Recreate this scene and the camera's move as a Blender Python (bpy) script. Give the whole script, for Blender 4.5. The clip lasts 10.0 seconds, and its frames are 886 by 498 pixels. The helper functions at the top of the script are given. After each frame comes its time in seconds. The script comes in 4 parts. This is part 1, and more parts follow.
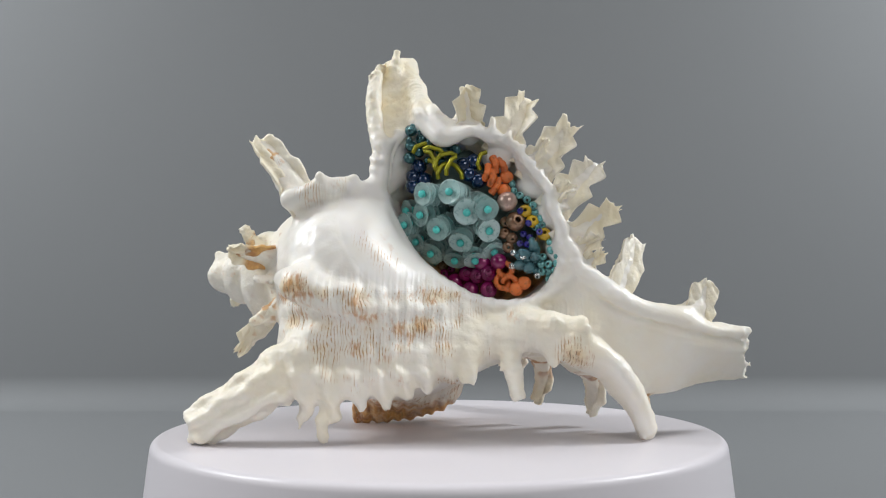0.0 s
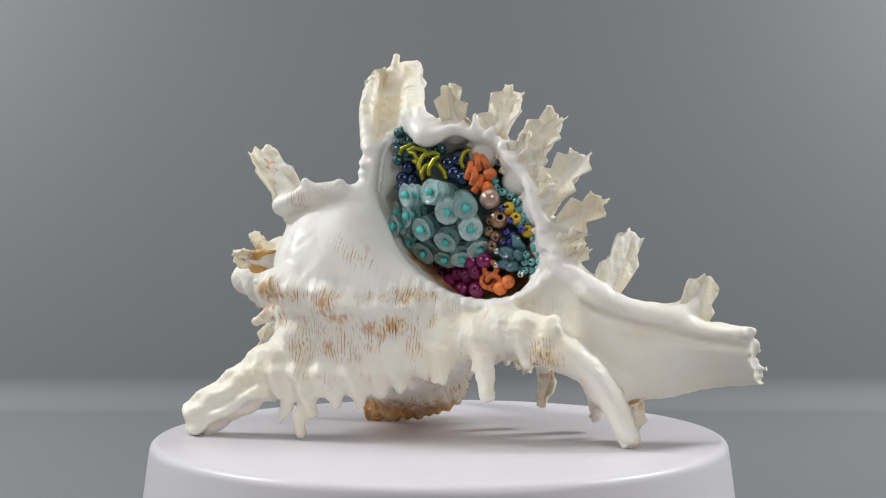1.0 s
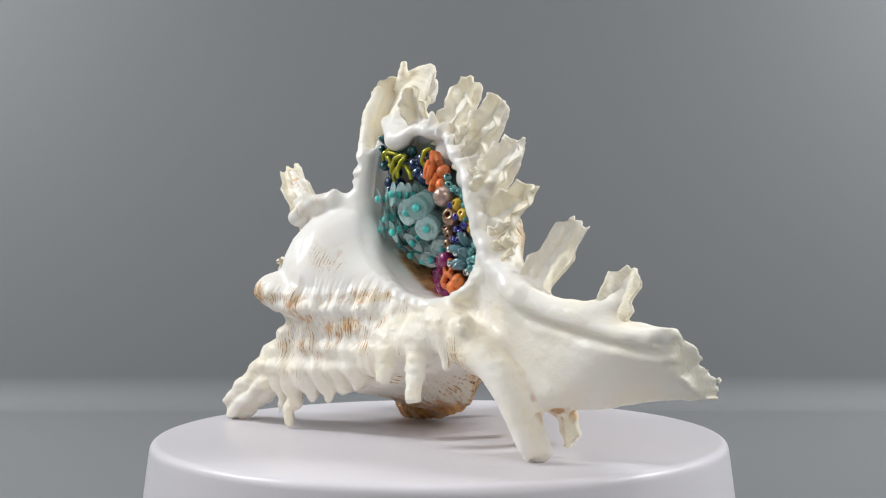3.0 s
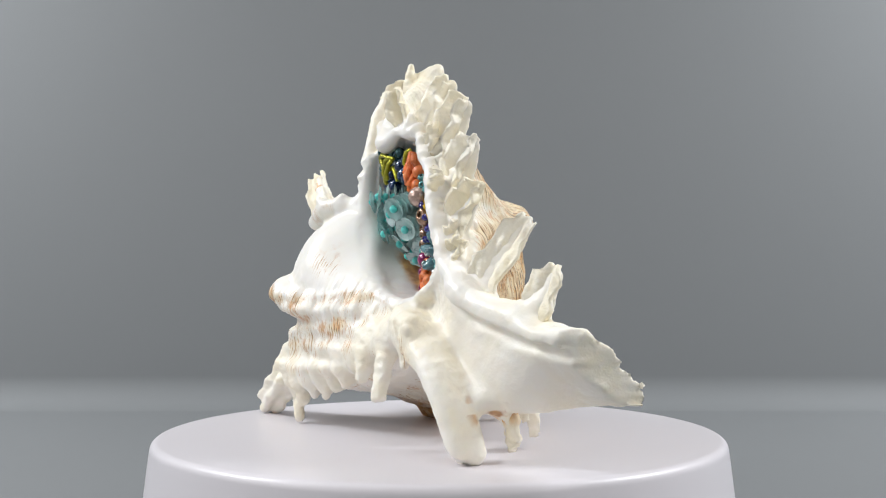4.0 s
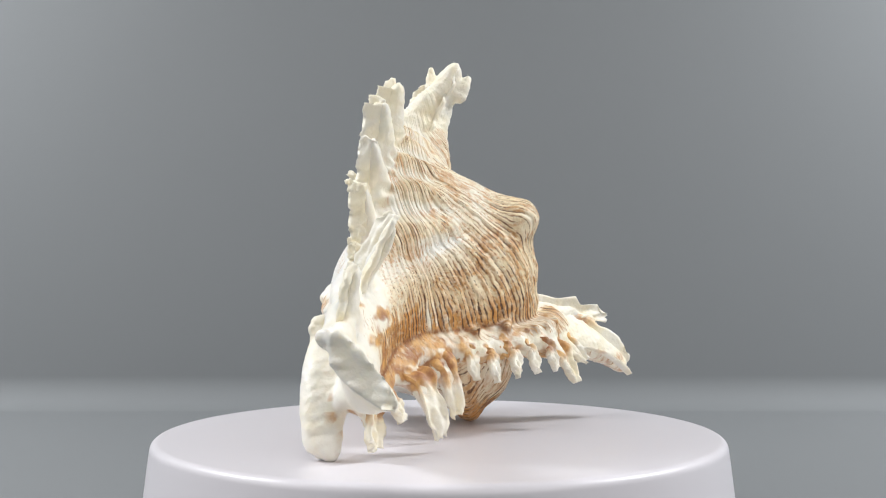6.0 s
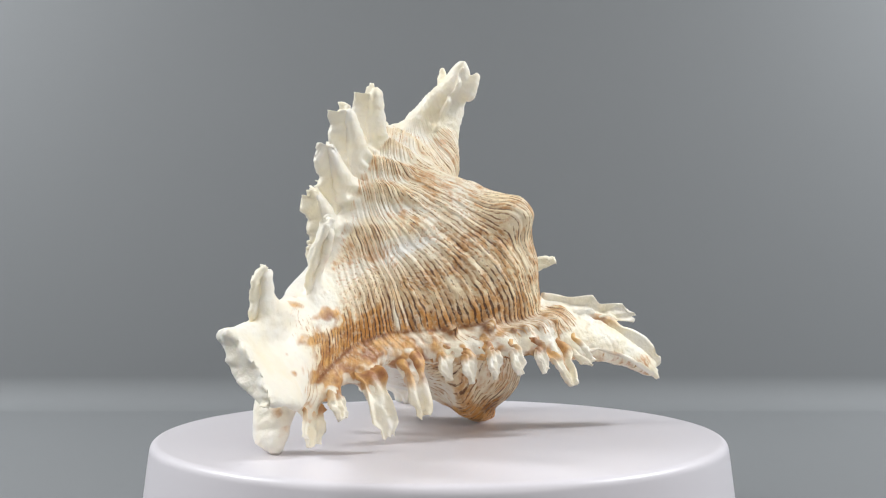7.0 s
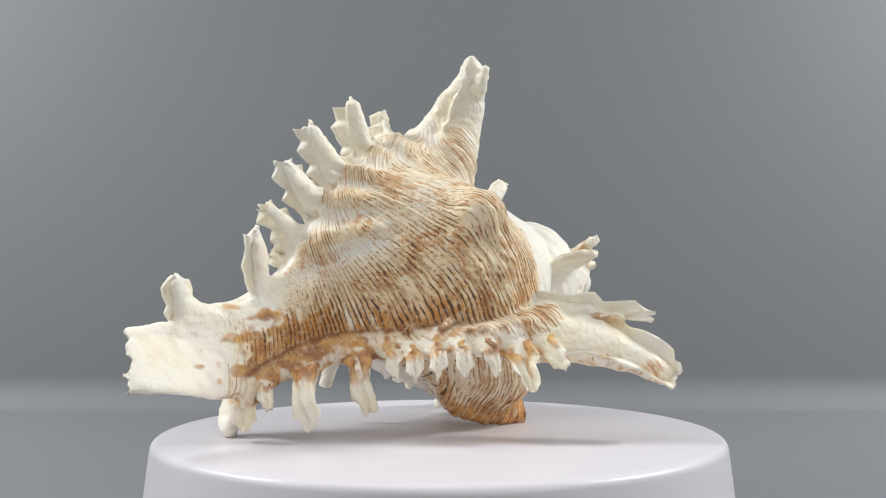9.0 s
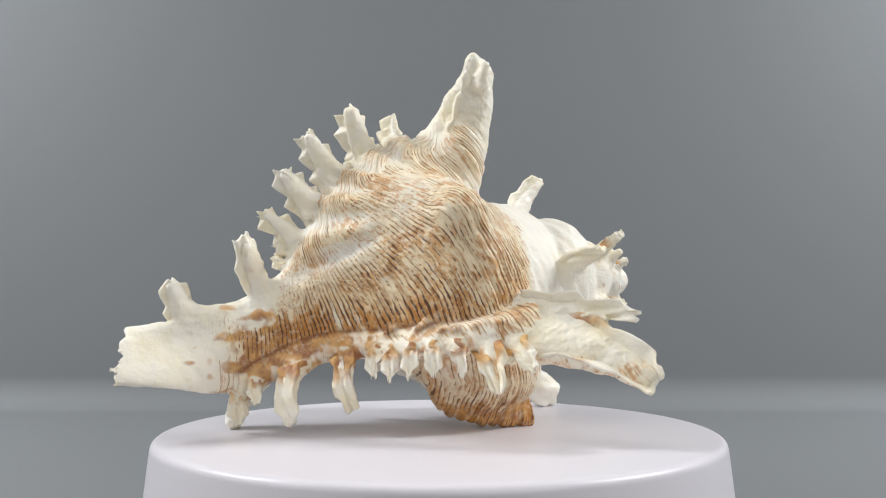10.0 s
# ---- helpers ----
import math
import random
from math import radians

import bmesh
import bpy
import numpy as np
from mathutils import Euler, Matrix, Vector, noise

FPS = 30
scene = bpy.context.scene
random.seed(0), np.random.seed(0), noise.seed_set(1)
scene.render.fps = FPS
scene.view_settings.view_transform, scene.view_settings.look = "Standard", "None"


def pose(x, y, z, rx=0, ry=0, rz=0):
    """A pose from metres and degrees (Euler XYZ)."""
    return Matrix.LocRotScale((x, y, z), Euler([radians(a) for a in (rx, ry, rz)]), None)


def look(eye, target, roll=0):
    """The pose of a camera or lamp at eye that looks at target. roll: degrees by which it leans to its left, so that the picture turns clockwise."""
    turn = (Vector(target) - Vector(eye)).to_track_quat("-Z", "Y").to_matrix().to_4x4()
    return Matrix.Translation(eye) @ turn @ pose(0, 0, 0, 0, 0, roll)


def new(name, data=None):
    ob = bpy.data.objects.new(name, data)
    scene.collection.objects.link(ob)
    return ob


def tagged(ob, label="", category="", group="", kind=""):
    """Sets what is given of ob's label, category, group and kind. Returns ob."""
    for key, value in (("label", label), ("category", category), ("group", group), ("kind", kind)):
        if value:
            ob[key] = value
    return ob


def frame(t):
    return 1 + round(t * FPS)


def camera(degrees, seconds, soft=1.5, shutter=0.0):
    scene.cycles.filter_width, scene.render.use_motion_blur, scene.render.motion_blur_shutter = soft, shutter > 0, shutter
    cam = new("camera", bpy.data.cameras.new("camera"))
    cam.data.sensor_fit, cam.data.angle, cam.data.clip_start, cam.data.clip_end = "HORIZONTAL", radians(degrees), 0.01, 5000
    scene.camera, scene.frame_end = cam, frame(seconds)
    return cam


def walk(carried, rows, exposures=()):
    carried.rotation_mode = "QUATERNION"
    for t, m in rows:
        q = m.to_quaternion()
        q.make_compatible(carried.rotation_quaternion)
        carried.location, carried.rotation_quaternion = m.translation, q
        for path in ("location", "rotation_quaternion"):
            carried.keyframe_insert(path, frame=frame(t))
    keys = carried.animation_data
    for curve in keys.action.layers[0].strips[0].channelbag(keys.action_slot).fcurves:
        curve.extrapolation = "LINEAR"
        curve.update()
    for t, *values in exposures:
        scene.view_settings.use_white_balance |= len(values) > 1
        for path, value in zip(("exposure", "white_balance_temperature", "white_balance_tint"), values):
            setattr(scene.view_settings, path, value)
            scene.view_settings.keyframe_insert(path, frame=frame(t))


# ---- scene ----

MM = 0.001

# ---- camera: stands still before the turntable ----
cam = camera(61.16, 10.0, soft=1.2)
EYE = (0.0, -0.2112, 0.02893)
CAM_POSE = pose(*EYE, 90 + 5.554, 0, -0.257)
walk(cam, [(0, CAM_POSE), (10, CAM_POSE)], exposures=[(0, -0.46), (2.5, -0.43), (4, -0.25), (5.5, -0.19), (7.5, -0.24), (10, -0.33)])

# turn of the platter, degrees
TURN = [(0, 0), (0.5, -7.2), (1, -14.5), (1.5, -22.1), (2, -29.6), (2.5, -37.1), (4, -59.4), (4.5, -67.0), (5, -74.9),
        (5.5, -82.7), (7, -106.7), (7.5, -114.4), (8, -122.3), (8.5, -129.9), (9, -137.5), (9.5, -145.2), (10, -152.7)]

# ---- light: a small photo table with soft lamps ----
world = bpy.data.worlds.new("studio")
scene.world = world
world.use_nodes = True
world.node_tree.nodes["Background"].inputs[0].default_value = (1.0, 0.98, 0.95, 1)
world.node_tree.nodes["Background"].inputs[1].default_value = 0.12


def lamp(name, eye, target, sx, sy, watts, colour=(1, 1, 1)):
    data = bpy.data.lights.new(name, "AREA")
    data.shape, data.size, data.size_y, data.energy, data.color = "RECTANGLE", sx, sy, watts, colour
    ob = new(name, data)
    ob.matrix_world = look(eye, target)
    return ob


lamp("overhead_softbox", (-0.08, -0.12, 0.60), (0, 0.02, 0.03), 0.5, 0.30, 1.1, (1.0, 0.985, 0.97))
lamp("side_softbox", (-0.62, -0.30, 0.34), (0, 0, 0.05), 0.3, 0.3, 1.2, (1.0, 0.99, 0.98))
lamp("front_softbox", (0.26, -0.66, 0.30), (0, 0, 0.05), 0.4, 0.3, 1.75, (1.0, 0.985, 0.965))
# unseen fill strips, added to brighten the paper's floor and sides past its middle
lamp("rear_fill_strip", (-0.66, 0.06, 0.55), (-0.58, 0.20, -0.03), 0.4, 0.12, 7.8, (0.95, 0.98, 1.0))
lamp("rear_fill_strip", (0.68, 0.06, 0.55), (0.60, 0.20, -0.03), 0.4, 0.12, 9.0, (0.95, 0.98, 1.0))


# ---- materials ----
class Nodes:
    """A short way to write a node material."""

    def __init__(self, name):
        self.mat = bpy.data.materials.new(name)
        self.mat.use_nodes = True
        self.tree = self.mat.node_tree
        self.bsdf = self.tree.nodes["Principled BSDF"]

    def add(self, kind, values=(), **props):
        n = self.tree.nodes.new(kind)
        if "operation" in props:
            n.operation, n.use_clamp = props["operation"], props["use_clamp"]
        if "attribute_name" in props:
            n.attribute_name = props["attribute_name"]
        if "interpolation_type" in props:
            n.interpolation_type, n.clamp = props["interpolation_type"], True
        for k, v in dict(values).items():
            if isinstance(v, bpy.types.NodeSocket):
                self.tree.links.new(v, n.inputs[k])
            else:
                n.inputs[k].default_value = v
        return n

    def math(self, op, a, b=0.0, c=0.0, clamp=False):
        return self.add("ShaderNodeMath", {0: a, 1: b, 2: c}, operation=op, use_clamp=clamp).outputs[0]

    def mix(self, fac, a, b):
        n = self.tree.nodes.new("ShaderNodeMix")
        n.data_type = "RGBA"
        for i, v in ((0, fac), (6, a), (7, b)):
            if isinstance(v, bpy.types.NodeSocket):
                self.tree.links.new(v, n.inputs[i])
            else:
                n.inputs[i].default_value = v if i == 0 else (*v, 1)
        return n.outputs[2]

    def ramp(self, v, lo, hi):
        return self.add("ShaderNodeMapRange", {0: v, 1: lo, 2: hi, 3: 0.0, 4: 1.0}, clamp=True, interpolation_type="SMOOTHSTEP").outputs[0]

    def noise(self, scale, detail=3.0, vec=None, rough=0.55):
        values = {"Scale": scale, "Detail": detail, "Roughness": rough}
        if vec is not None:
            values["Vector"] = vec
        return self.add("ShaderNodeTexNoise", values).outputs[0]

    def coord(self):
        return self.add("ShaderNodeTexCoord").outputs["Object"]

    def attr(self, name):
        return self.add("ShaderNodeAttribute", attribute_name=name).outputs["Fac"]

    def set(self, **values):
        for k, v in values.items():
            k = k.replace("_", " ")
            if isinstance(v, bpy.types.NodeSocket):
                self.tree.links.new(v, self.bsdf.inputs[k])
            else:
                self.bsdf.inputs[k].default_value = (*v, 1) if isinstance(v, tuple) and len(v) == 3 and k != "Subsurface Radius" else v
        return self

    def bump(self, height, strength, distance):
        n = self.add("ShaderNodeBump", {"Strength": strength, "Distance": distance, "Height": height})
        self.tree.links.new(n.outputs[0], self.bsdf.inputs["Normal"])
        return self


def shell_material():
    m = Nodes("shell_calcite")
    co = m.coord()
    cord, brown, ochre, gloss = m.attr("cord"), m.attr("brown"), m.attr("ochre"), m.attr("gloss")
    wobble = m.noise(70, 2, co)
    broad = m.noise(60, 4, co, 0.65)
    fine = m.noise(900, 3, co)
    grit = m.noise(260, 3, co)
    around = m.attr("around")
    lines = m.math("SINE", m.math("ADD", m.math("MULTIPLY", cord, 2 * math.pi / 1.08), m.math("MULTIPLY", wobble, 3.0)))
    cords = m.math("SINE", m.math("ADD", m.math("MULTIPLY", cord, 2 * math.pi / 1.9), m.math("MULTIPLY", wobble, 2.0)))

    def along(across, length, detail):
        cell = m.add("ShaderNodeCombineXYZ", {0: m.math("MULTIPLY", cord, across), 1: m.math("MULTIPLY", around, length), 2: 0.0}).outputs[0]
        return m.noise(1.0, detail, cell)

    # short and long breaks along the spiral lines, and bands of growth across them
    dash = along(1.2, 0.22, 3)
    short = along(1.6, 1.1, 3)
    growth = along(0.05, 0.16, 4)
    level = m.math("ADD", m.math("MULTIPLY", brown, 0.55), m.math("MULTIPLY", m.math("SUBTRACT", m.math("ADD", m.math("ADD", broad, m.math("MULTIPLY", growth, 0.7)), m.math("ADD", dash, m.math("MULTIPLY", short, 0.9))), 1.78), 3.2))
    line = m.ramp(m.math("ADD", lines, m.math("MULTIPLY", level, 0.8)), 1.02, 1.5)
    streak = m.math("MULTIPLY", m.math("MULTIPLY", line, m.ramp(level, -0.10, 0.50)), m.ramp(brown, 0.03, 0.22), clamp=True)
    ivory = m.mix(m.ramp(m.noise(38, 3, co), 0.40, 0.72), (0.91, 0.885, 0.83), (0.885, 0.82, 0.69))
    ivory = m.mix(m.math("MULTIPLY", m.math("SUBTRACT", 1.0, gloss), 0.45), ivory, (0.915, 0.85, 0.72))
    ivory = m.mix(m.attr("cream"), ivory, m.mix(m.ramp(m.noise(90, 3, co), 0.35, 0.65), (0.94, 0.885, 0.765), (0.93, 0.84, 0.64)))
    ivory = m.mix(gloss, ivory, m.mix(m.ramp(m.noise(80, 4, co), 0.4, 0.75), (0.93, 0.905, 0.87), (0.91, 0.865, 0.80)))
    ivory = m.mix(m.math("MULTIPLY", m.ramp(m.math("ADD", m.math("MULTIPLY", brown, 0.7), m.math("MULTIPLY", m.math("ADD", m.math("ADD", broad, short), dash), 0.5)), 0.92, 1.5), 0.85), ivory, m.mix(broad, (0.86, 0.62, 0.22), (0.54, 0.27, 0.045)))
    ivory = m.mix(m.math("MULTIPLY", m.ramp(brown, 0.2, 0.8), 0.75), ivory, (0.90, 0.765, 0.53))
    tan_fac = m.math("MULTIPLY", m.ramp(m.math("ADD", m.noise(150, 5, co), m.math("MULTIPLY", ochre, 0.80)), 0.68, 1.14), 0.92)
    c = m.mix(tan_fac, ivory, m.mix(m.ramp(grit, 0.3, 0.7), (0.34, 0.11, 0.022), (0.78, 0.44, 0.13)))
    # rusty flecks drawn out along the spiral
    fleck = m.ramp(m.math("ADD", m.math("ADD", m.noise(130, 5, co, 0.7), m.math("MULTIPLY", along(0.9, 0.45, 3), 0.9)), m.math("MULTIPLY", brown, 0.12)), 0.98, 1.22)
    c = m.mix(m.math("MULTIPLY", m.math("MULTIPLY", fleck, m.ramp(brown, 0.06, 0.34)), 0.72), c, m.mix(grit, (0.74, 0.35, 0.06), (0.42, 0.14, 0.02)))
    # some spaces between the lines are filled with brown for a stretch
    band = m.math("MULTIPLY", m.ramp(along(0.9, 0.10, 2), 0.50, 0.64), m.ramp(m.math("ADD", brown, m.math("MULTIPLY", short, 0.5)), 0.7, 1.2))
    c = m.mix(m.math("MULTIPLY", band, 0.7), c, m.mix(grit, (0.52, 0.25, 0.06), (0.26, 0.09, 0.02)))
    chalk = m.ramp(m.math("ADD", m.noise(95, 5, co, 0.7), m.math("MULTIPLY", along(0.5, 0.2, 3), 0.6)), 0.86, 1.02)
    c = m.mix(m.math("MULTIPLY", m.math("MULTIPLY", chalk, brown), 0.75, clamp=True), c, (0.86, 0.78, 0.62))
    c = m.mix(m.math("MULTIPLY", m.attr("seam"), 0.9), c, (0.20, 0.06, 0.018))
    c = m.mix(m.math("MULTIPLY", streak, 0.93), c, m.mix(m.ramp(m.math("ADD", dash, m.math("MULTIPLY", brown, 0.35)), 0.62, 1.0), m.mix(m.ramp(brown, 0.35, 0.75), (0.55, 0.32, 0.12), (0.28, 0.11, 0.03)), (0.085, 0.028, 0.013)))
    c = m.mix(m.math("MULTIPLY", m.math("MULTIPLY", m.ramp(fine, 0.50, 0.7), m.ramp(brown, 0.1, 0.5)), 0.4), c, (0.80, 0.68, 0.50))
    rough = m.math("ADD", m.math("MULTIPLY", gloss, -0.18), m.math("ADD", 0.44, m.math("MULTIPLY", m.noise(400, 2, co), 0.12)))
    m.set(Base_Color=c, Roughness=rough, Subsurface_Weight=0.14, Subsurface_Radius=(0.005, 0.0043, 0.0033), Subsurface_Scale=0.8)
    relief = m.math("MULTIPLY", m.attr("relief"), m.math("ADD", m.math("MULTIPLY", lines, -0.09), m.math("MULTIPLY", cords, -0.35)))
    m.bump(m.math("ADD", relief, m.math("MULTIPLY", m.math("SUBTRACT", 1.0, gloss), m.math("ADD", m.noise(700, 3, co), m.math("MULTIPLY", m.noise(300, 3, co), 1.6)))), 0.75, 0.0004)
    return m.mat


def plain_material(name, colour, rough=0.4, metal=0.0, vary=0.08, scale=300, **more):
    m = Nodes(name)
    co = m.coord()
    dark = tuple(c * (1 - 2.5 * vary) for c in colour)
    c = m.mix(m.noise(scale, 3, co), dark, colour)
    m.set(Base_Color=c, Roughness=rough, Metallic=metal, **more)
    return m


def bead_material(name, colour, rough, metal=0.0, coat=0.4, **more):
    m = Nodes(name)
    rnd = m.add("ShaderNodeObjectInfo").outputs["Random"]
    c = m.mix(rnd, tuple(v * 0.72 for v in colour), tuple(min(1, v * 1.2) for v in colour))
    c = m.mix(m.ramp(m.noise(900, 2, m.coord()), 0.5, 0.75), c, tuple(v * 0.6 for v in colour))
    m.set(Base_Color=c, Roughness=rough, Metallic=metal, Coat_Weight=coat, Coat_Roughness=0.08, **more)
    return m.mat


SHELL = shell_material()


def paper_material():
    m = plain_material("grey_paper", (0.178, 0.186, 0.193), 0.8, 0.0, 0.02, 6)
    m.bump(m.noise(1500, 3, m.coord()), 0.05, 0.0005)
    return m.mat


def platter_material():
    m = plain_material("white_plastic", (0.72, 0.69, 0.73), 0.38, 0.0, 0.012, 25)
    m.bump(m.noise(2500, 2, m.coord()), 0.04, 0.0002)
    return m.mat


PAPER, PLATTER = paper_material(), platter_material()
WALL = plain_material("pale_wall_paint", (0.50, 0.50, 0.49), 0.85, 0.0, 0.04, 4).mat
RUBBER = plain_material("black_rubber", (0.03, 0.03, 0.03), 0.7, 0.0, 0.1, 80).mat
B_TEAL = bead_material("teal_lustre_glass", (0.05, 0.16, 0.18), 0.15, 0.55, 0.6)
B_NAVY = bead_material("navy_glass", (0.006, 0.03, 0.10), 0.1, 0.3, 0.9)
B_ORANGE = bead_material("orange_coral", (0.80, 0.20, 0.045), 0.42, 0.0, 0.15)
B_SEED = bead_material("aqua_pearl_glass", (0.16, 0.42, 0.42), 0.18, 0.5, 0.6)
B_YELLOW = bead_material("yellow_glass", (0.78, 0.50, 0.02), 0.25, 0.0, 0.6)
B_COBALT = bead_material("cobalt_glass", (0.02, 0.015, 0.25), 0.15, 0.0, 0.8)
B_MAGENTA = bead_material("magenta_pearl", (0.27, 0.010, 0.12), 0.2, 0.15, 0.7)
B_PEARL = bead_material("rose_pearl", (0.62, 0.43, 0.36), 0.18, 0.35, 0.8)
B_BRONZE = bead_material("bronze_pearl", (0.30, 0.17, 0.10), 0.22, 0.45, 0.7)
B_OLIVE = bead_material("olive_metal_wire", (0.42, 0.40, 0.03), 0.3, 0.75, 0.2)
B_TURQ = bead_material("turquoise_glass", (0.09, 0.62, 0.58), 0.3, 0.0, 0.4)
B_SILVER = bead_material("silver_lined_glass", (0.75, 0.80, 0.82), 0.12, 0.9, 0.6)
B_DROP = bead_material("pale_blue_crystal", (0.24, 0.52, 0.60), 0.1, 0.0, 0.6, Transmission_Weight=0.55, IOR=1.5)
B_SEQUIN = bead_material("clear_iridescent_sequin", (0.70, 0.99, 0.97), 0.15, 0.0, 0.8, Transmission_Weight=0.5, IOR=1.08)
B_BED = plain_material("dark_glue_felt", (0.16, 0.24, 0.22), 0.8, 0.0, 0.2, 500).mat


# ---- mesh helpers ----
def part(name, bm, material, parent=None, label="", smooth=True):
    me = bpy.data.meshes.new(name)
    bm.to_mesh(me)
    bm.free()
    return part_mesh(name, me, material, parent, label, smooth)


def part_mesh(name, me, material, parent=None, label="", smooth=True):
    if material is not None and not me.materials:
        me.materials.append(material)
    if smooth:
        me.polygons.foreach_set("use_smooth", [True] * len(me.polygons))
    ob = new(name, me)
    ob.parent = parent
    if label:
        tagged(ob, label)
    return ob


def lathe(profile, n=96):
    """A turned body round the z axis from (radius, height) pairs."""
    bm = bmesh.new()
    rings = []
    for r, z in profile:
        if r < 1e-9:
            rings.append([bm.verts.new((0, 0, z))])
        else:
            rings.append([bm.verts.new((r * math.cos(2 * math.pi * i / n), r * math.sin(2 * math.pi * i / n), z)) for i in range(n)])
    for a, b in zip(rings, rings[1:]):
        for i in range(n):
            j = (i + 1) % n
            if len(a) == 1 and len(b) == 1:
                continue
            if len(a) == 1:
                bm.faces.new((a[0], b[j], b[i]))
            elif len(b) == 1:
                bm.faces.new((a[i], a[j], b[0]))
            else:
                bm.faces.new((a[i], a[j], b[j], b[i]))
    bmesh.ops.recalc_face_normals(bm, faces=bm.faces)
    return bm


def box(bm, lo, hi):
    m = Matrix.LocRotScale([(a + b) / 2 for a, b in zip(lo, hi)], None, [b - a for a, b in zip(lo, hi)])
    bmesh.ops.create_cube(bm, size=1.0, matrix=m)


# ---- the setting: paper sweep, table, plain room ----
FLOOR_Z = -0.034


def sweep():
    """Paper that runs along the table, bends up and hangs as the backdrop."""
    wall_y, bend = 0.345, 0.024
    line = [(-0.9, FLOOR_Z), (-0.3, FLOOR_Z), (0.1, FLOOR_Z)]
    for i in range(17):
        a = math.pi / 2 * i / 16
        line.append((wall_y - bend + bend * math.sin(a), FLOOR_Z + bend - bend * math.cos(a)))
    line += [(wall_y, 0.25), (wall_y, 0.6), (wall_y, 1.0)]
    bm = bmesh.new()
    back = []
    for off in (0, 0.0006):
        rows = [[bm.verts.new((x, y + off, z - off)) for y, z in line] for x in np.linspace(-0.9, 0.9, 7)]
        for a, b in zip(rows, rows[1:]):
            for i in range(len(line) - 1):
                bm.faces.new((a[i], b[i], b[i + 1], a[i + 1]))
        back.append(rows)
    bmesh.ops.recalc_face_normals(bm, faces=bm.faces)
    ob = part("backdrop", bm, PAPER)
    return tagged(ob, "matte grey paper backdrop curving up behind the turntable", "backdrop", kind="structure")


sweep()


def room():
    bm = bmesh.new()
    box(bm, (-1.2, -1.2, FLOOR_Z - 0.05), (1.2, 1.2, FLOOR_Z - 0.004))
    tagged(part("table_top", bm, WALL, smooth=False), "plain grey table top under the paper", "table", kind="structure")
    for name, lo, hi in (("wall_back", (-1.2, 0.9, FLOOR_Z), (1.2, 0.95, 1.3)), ("wall_front", (-1.2, -1.25, FLOOR_Z), (1.2, -1.2, 1.3)),
                         ("wall_left", (-1.25, -1.2, FLOOR_Z), (-1.2, 0.95, 1.3)), ("wall_right", (1.2, -1.2, FLOOR_Z), (1.25, 0.95, 1.3)),
                         ("ceiling", (-1.25, -1.25, 1.3), (1.25, 0.95, 1.35))):
        bm = bmesh.new()
        box(bm, lo, hi)
        tagged(part(name, bm, WALL, smooth=False), "plain pale painted surface of the room", "ceiling" if name == "ceiling" else "wall", kind="structure")


room()


def turntable():
    root = new("turntable")
    tagged(root, "round white plastic turntable carrying the beaded seashell", "turntable")
    top = [(0, 0.0), (0.060, 0.0), (0.0728, 0.0)]
    for i in range(1, 9):
        a = math.pi / 2 * i / 8
        top.append((0.0728 + 0.0020 * math.sin(a), -0.0020 + 0.0020 * math.cos(a)))
    top += [(0.0752, -0.006), (0.0764, -0.020), (0.0766, -0.0215), (0.0755, -0.022), (0.0, -0.022)]
    part("platter", lathe(top, 160), PLATTER, root, "smooth glossy white round platter")
    base = [(0, -0.0235), (0.066, -0.0235), (0.0675, -0.025), (0.068, -0.031), (0.0665, -0.0325), (0, -0.0325)]
    part("base", lathe(base, 96), PLATTER, root)
    foot = [(0, -0.0325), (0.006, -0.0325), (0.006, -0.034), (0, -0.034)]
    me = None
    for i in range(4):
        a = math.pi / 4 + i * math.pi / 2
        if me is None:
            ob = part("rubber_foot", lathe(foot, 20), RUBBER, root, "small black rubber foot")
            me = ob.data
        else:
            ob = part_mesh("rubber_foot", me, RUBBER, root, "small black rubber foot")
        ob.location = (0.05 * math.cos(a), 0.05 * math.sin(a), 0)
    return root


turntable_root = turntable()


# ---- the seashell: a solid grown from whorls, ridges and guttered spines, in millimetres ----
STEP = 0.5
LO, HI = np.array([-70.0, -46.0, -2.4]), np.array([88.0, 67.0, 111.0])
GX, GY, GZ = (np.arange(LO[i], HI[i], STEP, dtype=np.float32) for i in range(3))
SHAPE = (len(GX), len(GY), len(GZ))


def smin(a, b, k):
    h = np.maximum(k - np.abs(a - b), 0) / k
    return np.minimum(a, b) - h * h * k * 0.25


def smax(a, b, k):
    return -smin(-a, -b, k)


def ellipsoid(x, y, z, c, r, axes=None):
    d = [x - c[0], y - c[1], z - c[2]]
    if axes is not None:
        d = [d[0] * a[0] + d[1] * a[1] + d[2] * a[2] for a in axes]
    q = np.sqrt(sum((v / s) ** 2 for v, s in zip(d, r)))
    g = np.sqrt(sum((v / s ** 2) ** 2 for v, s in zip(d, r))) + 1e-6
    return q * (q - 1) / g


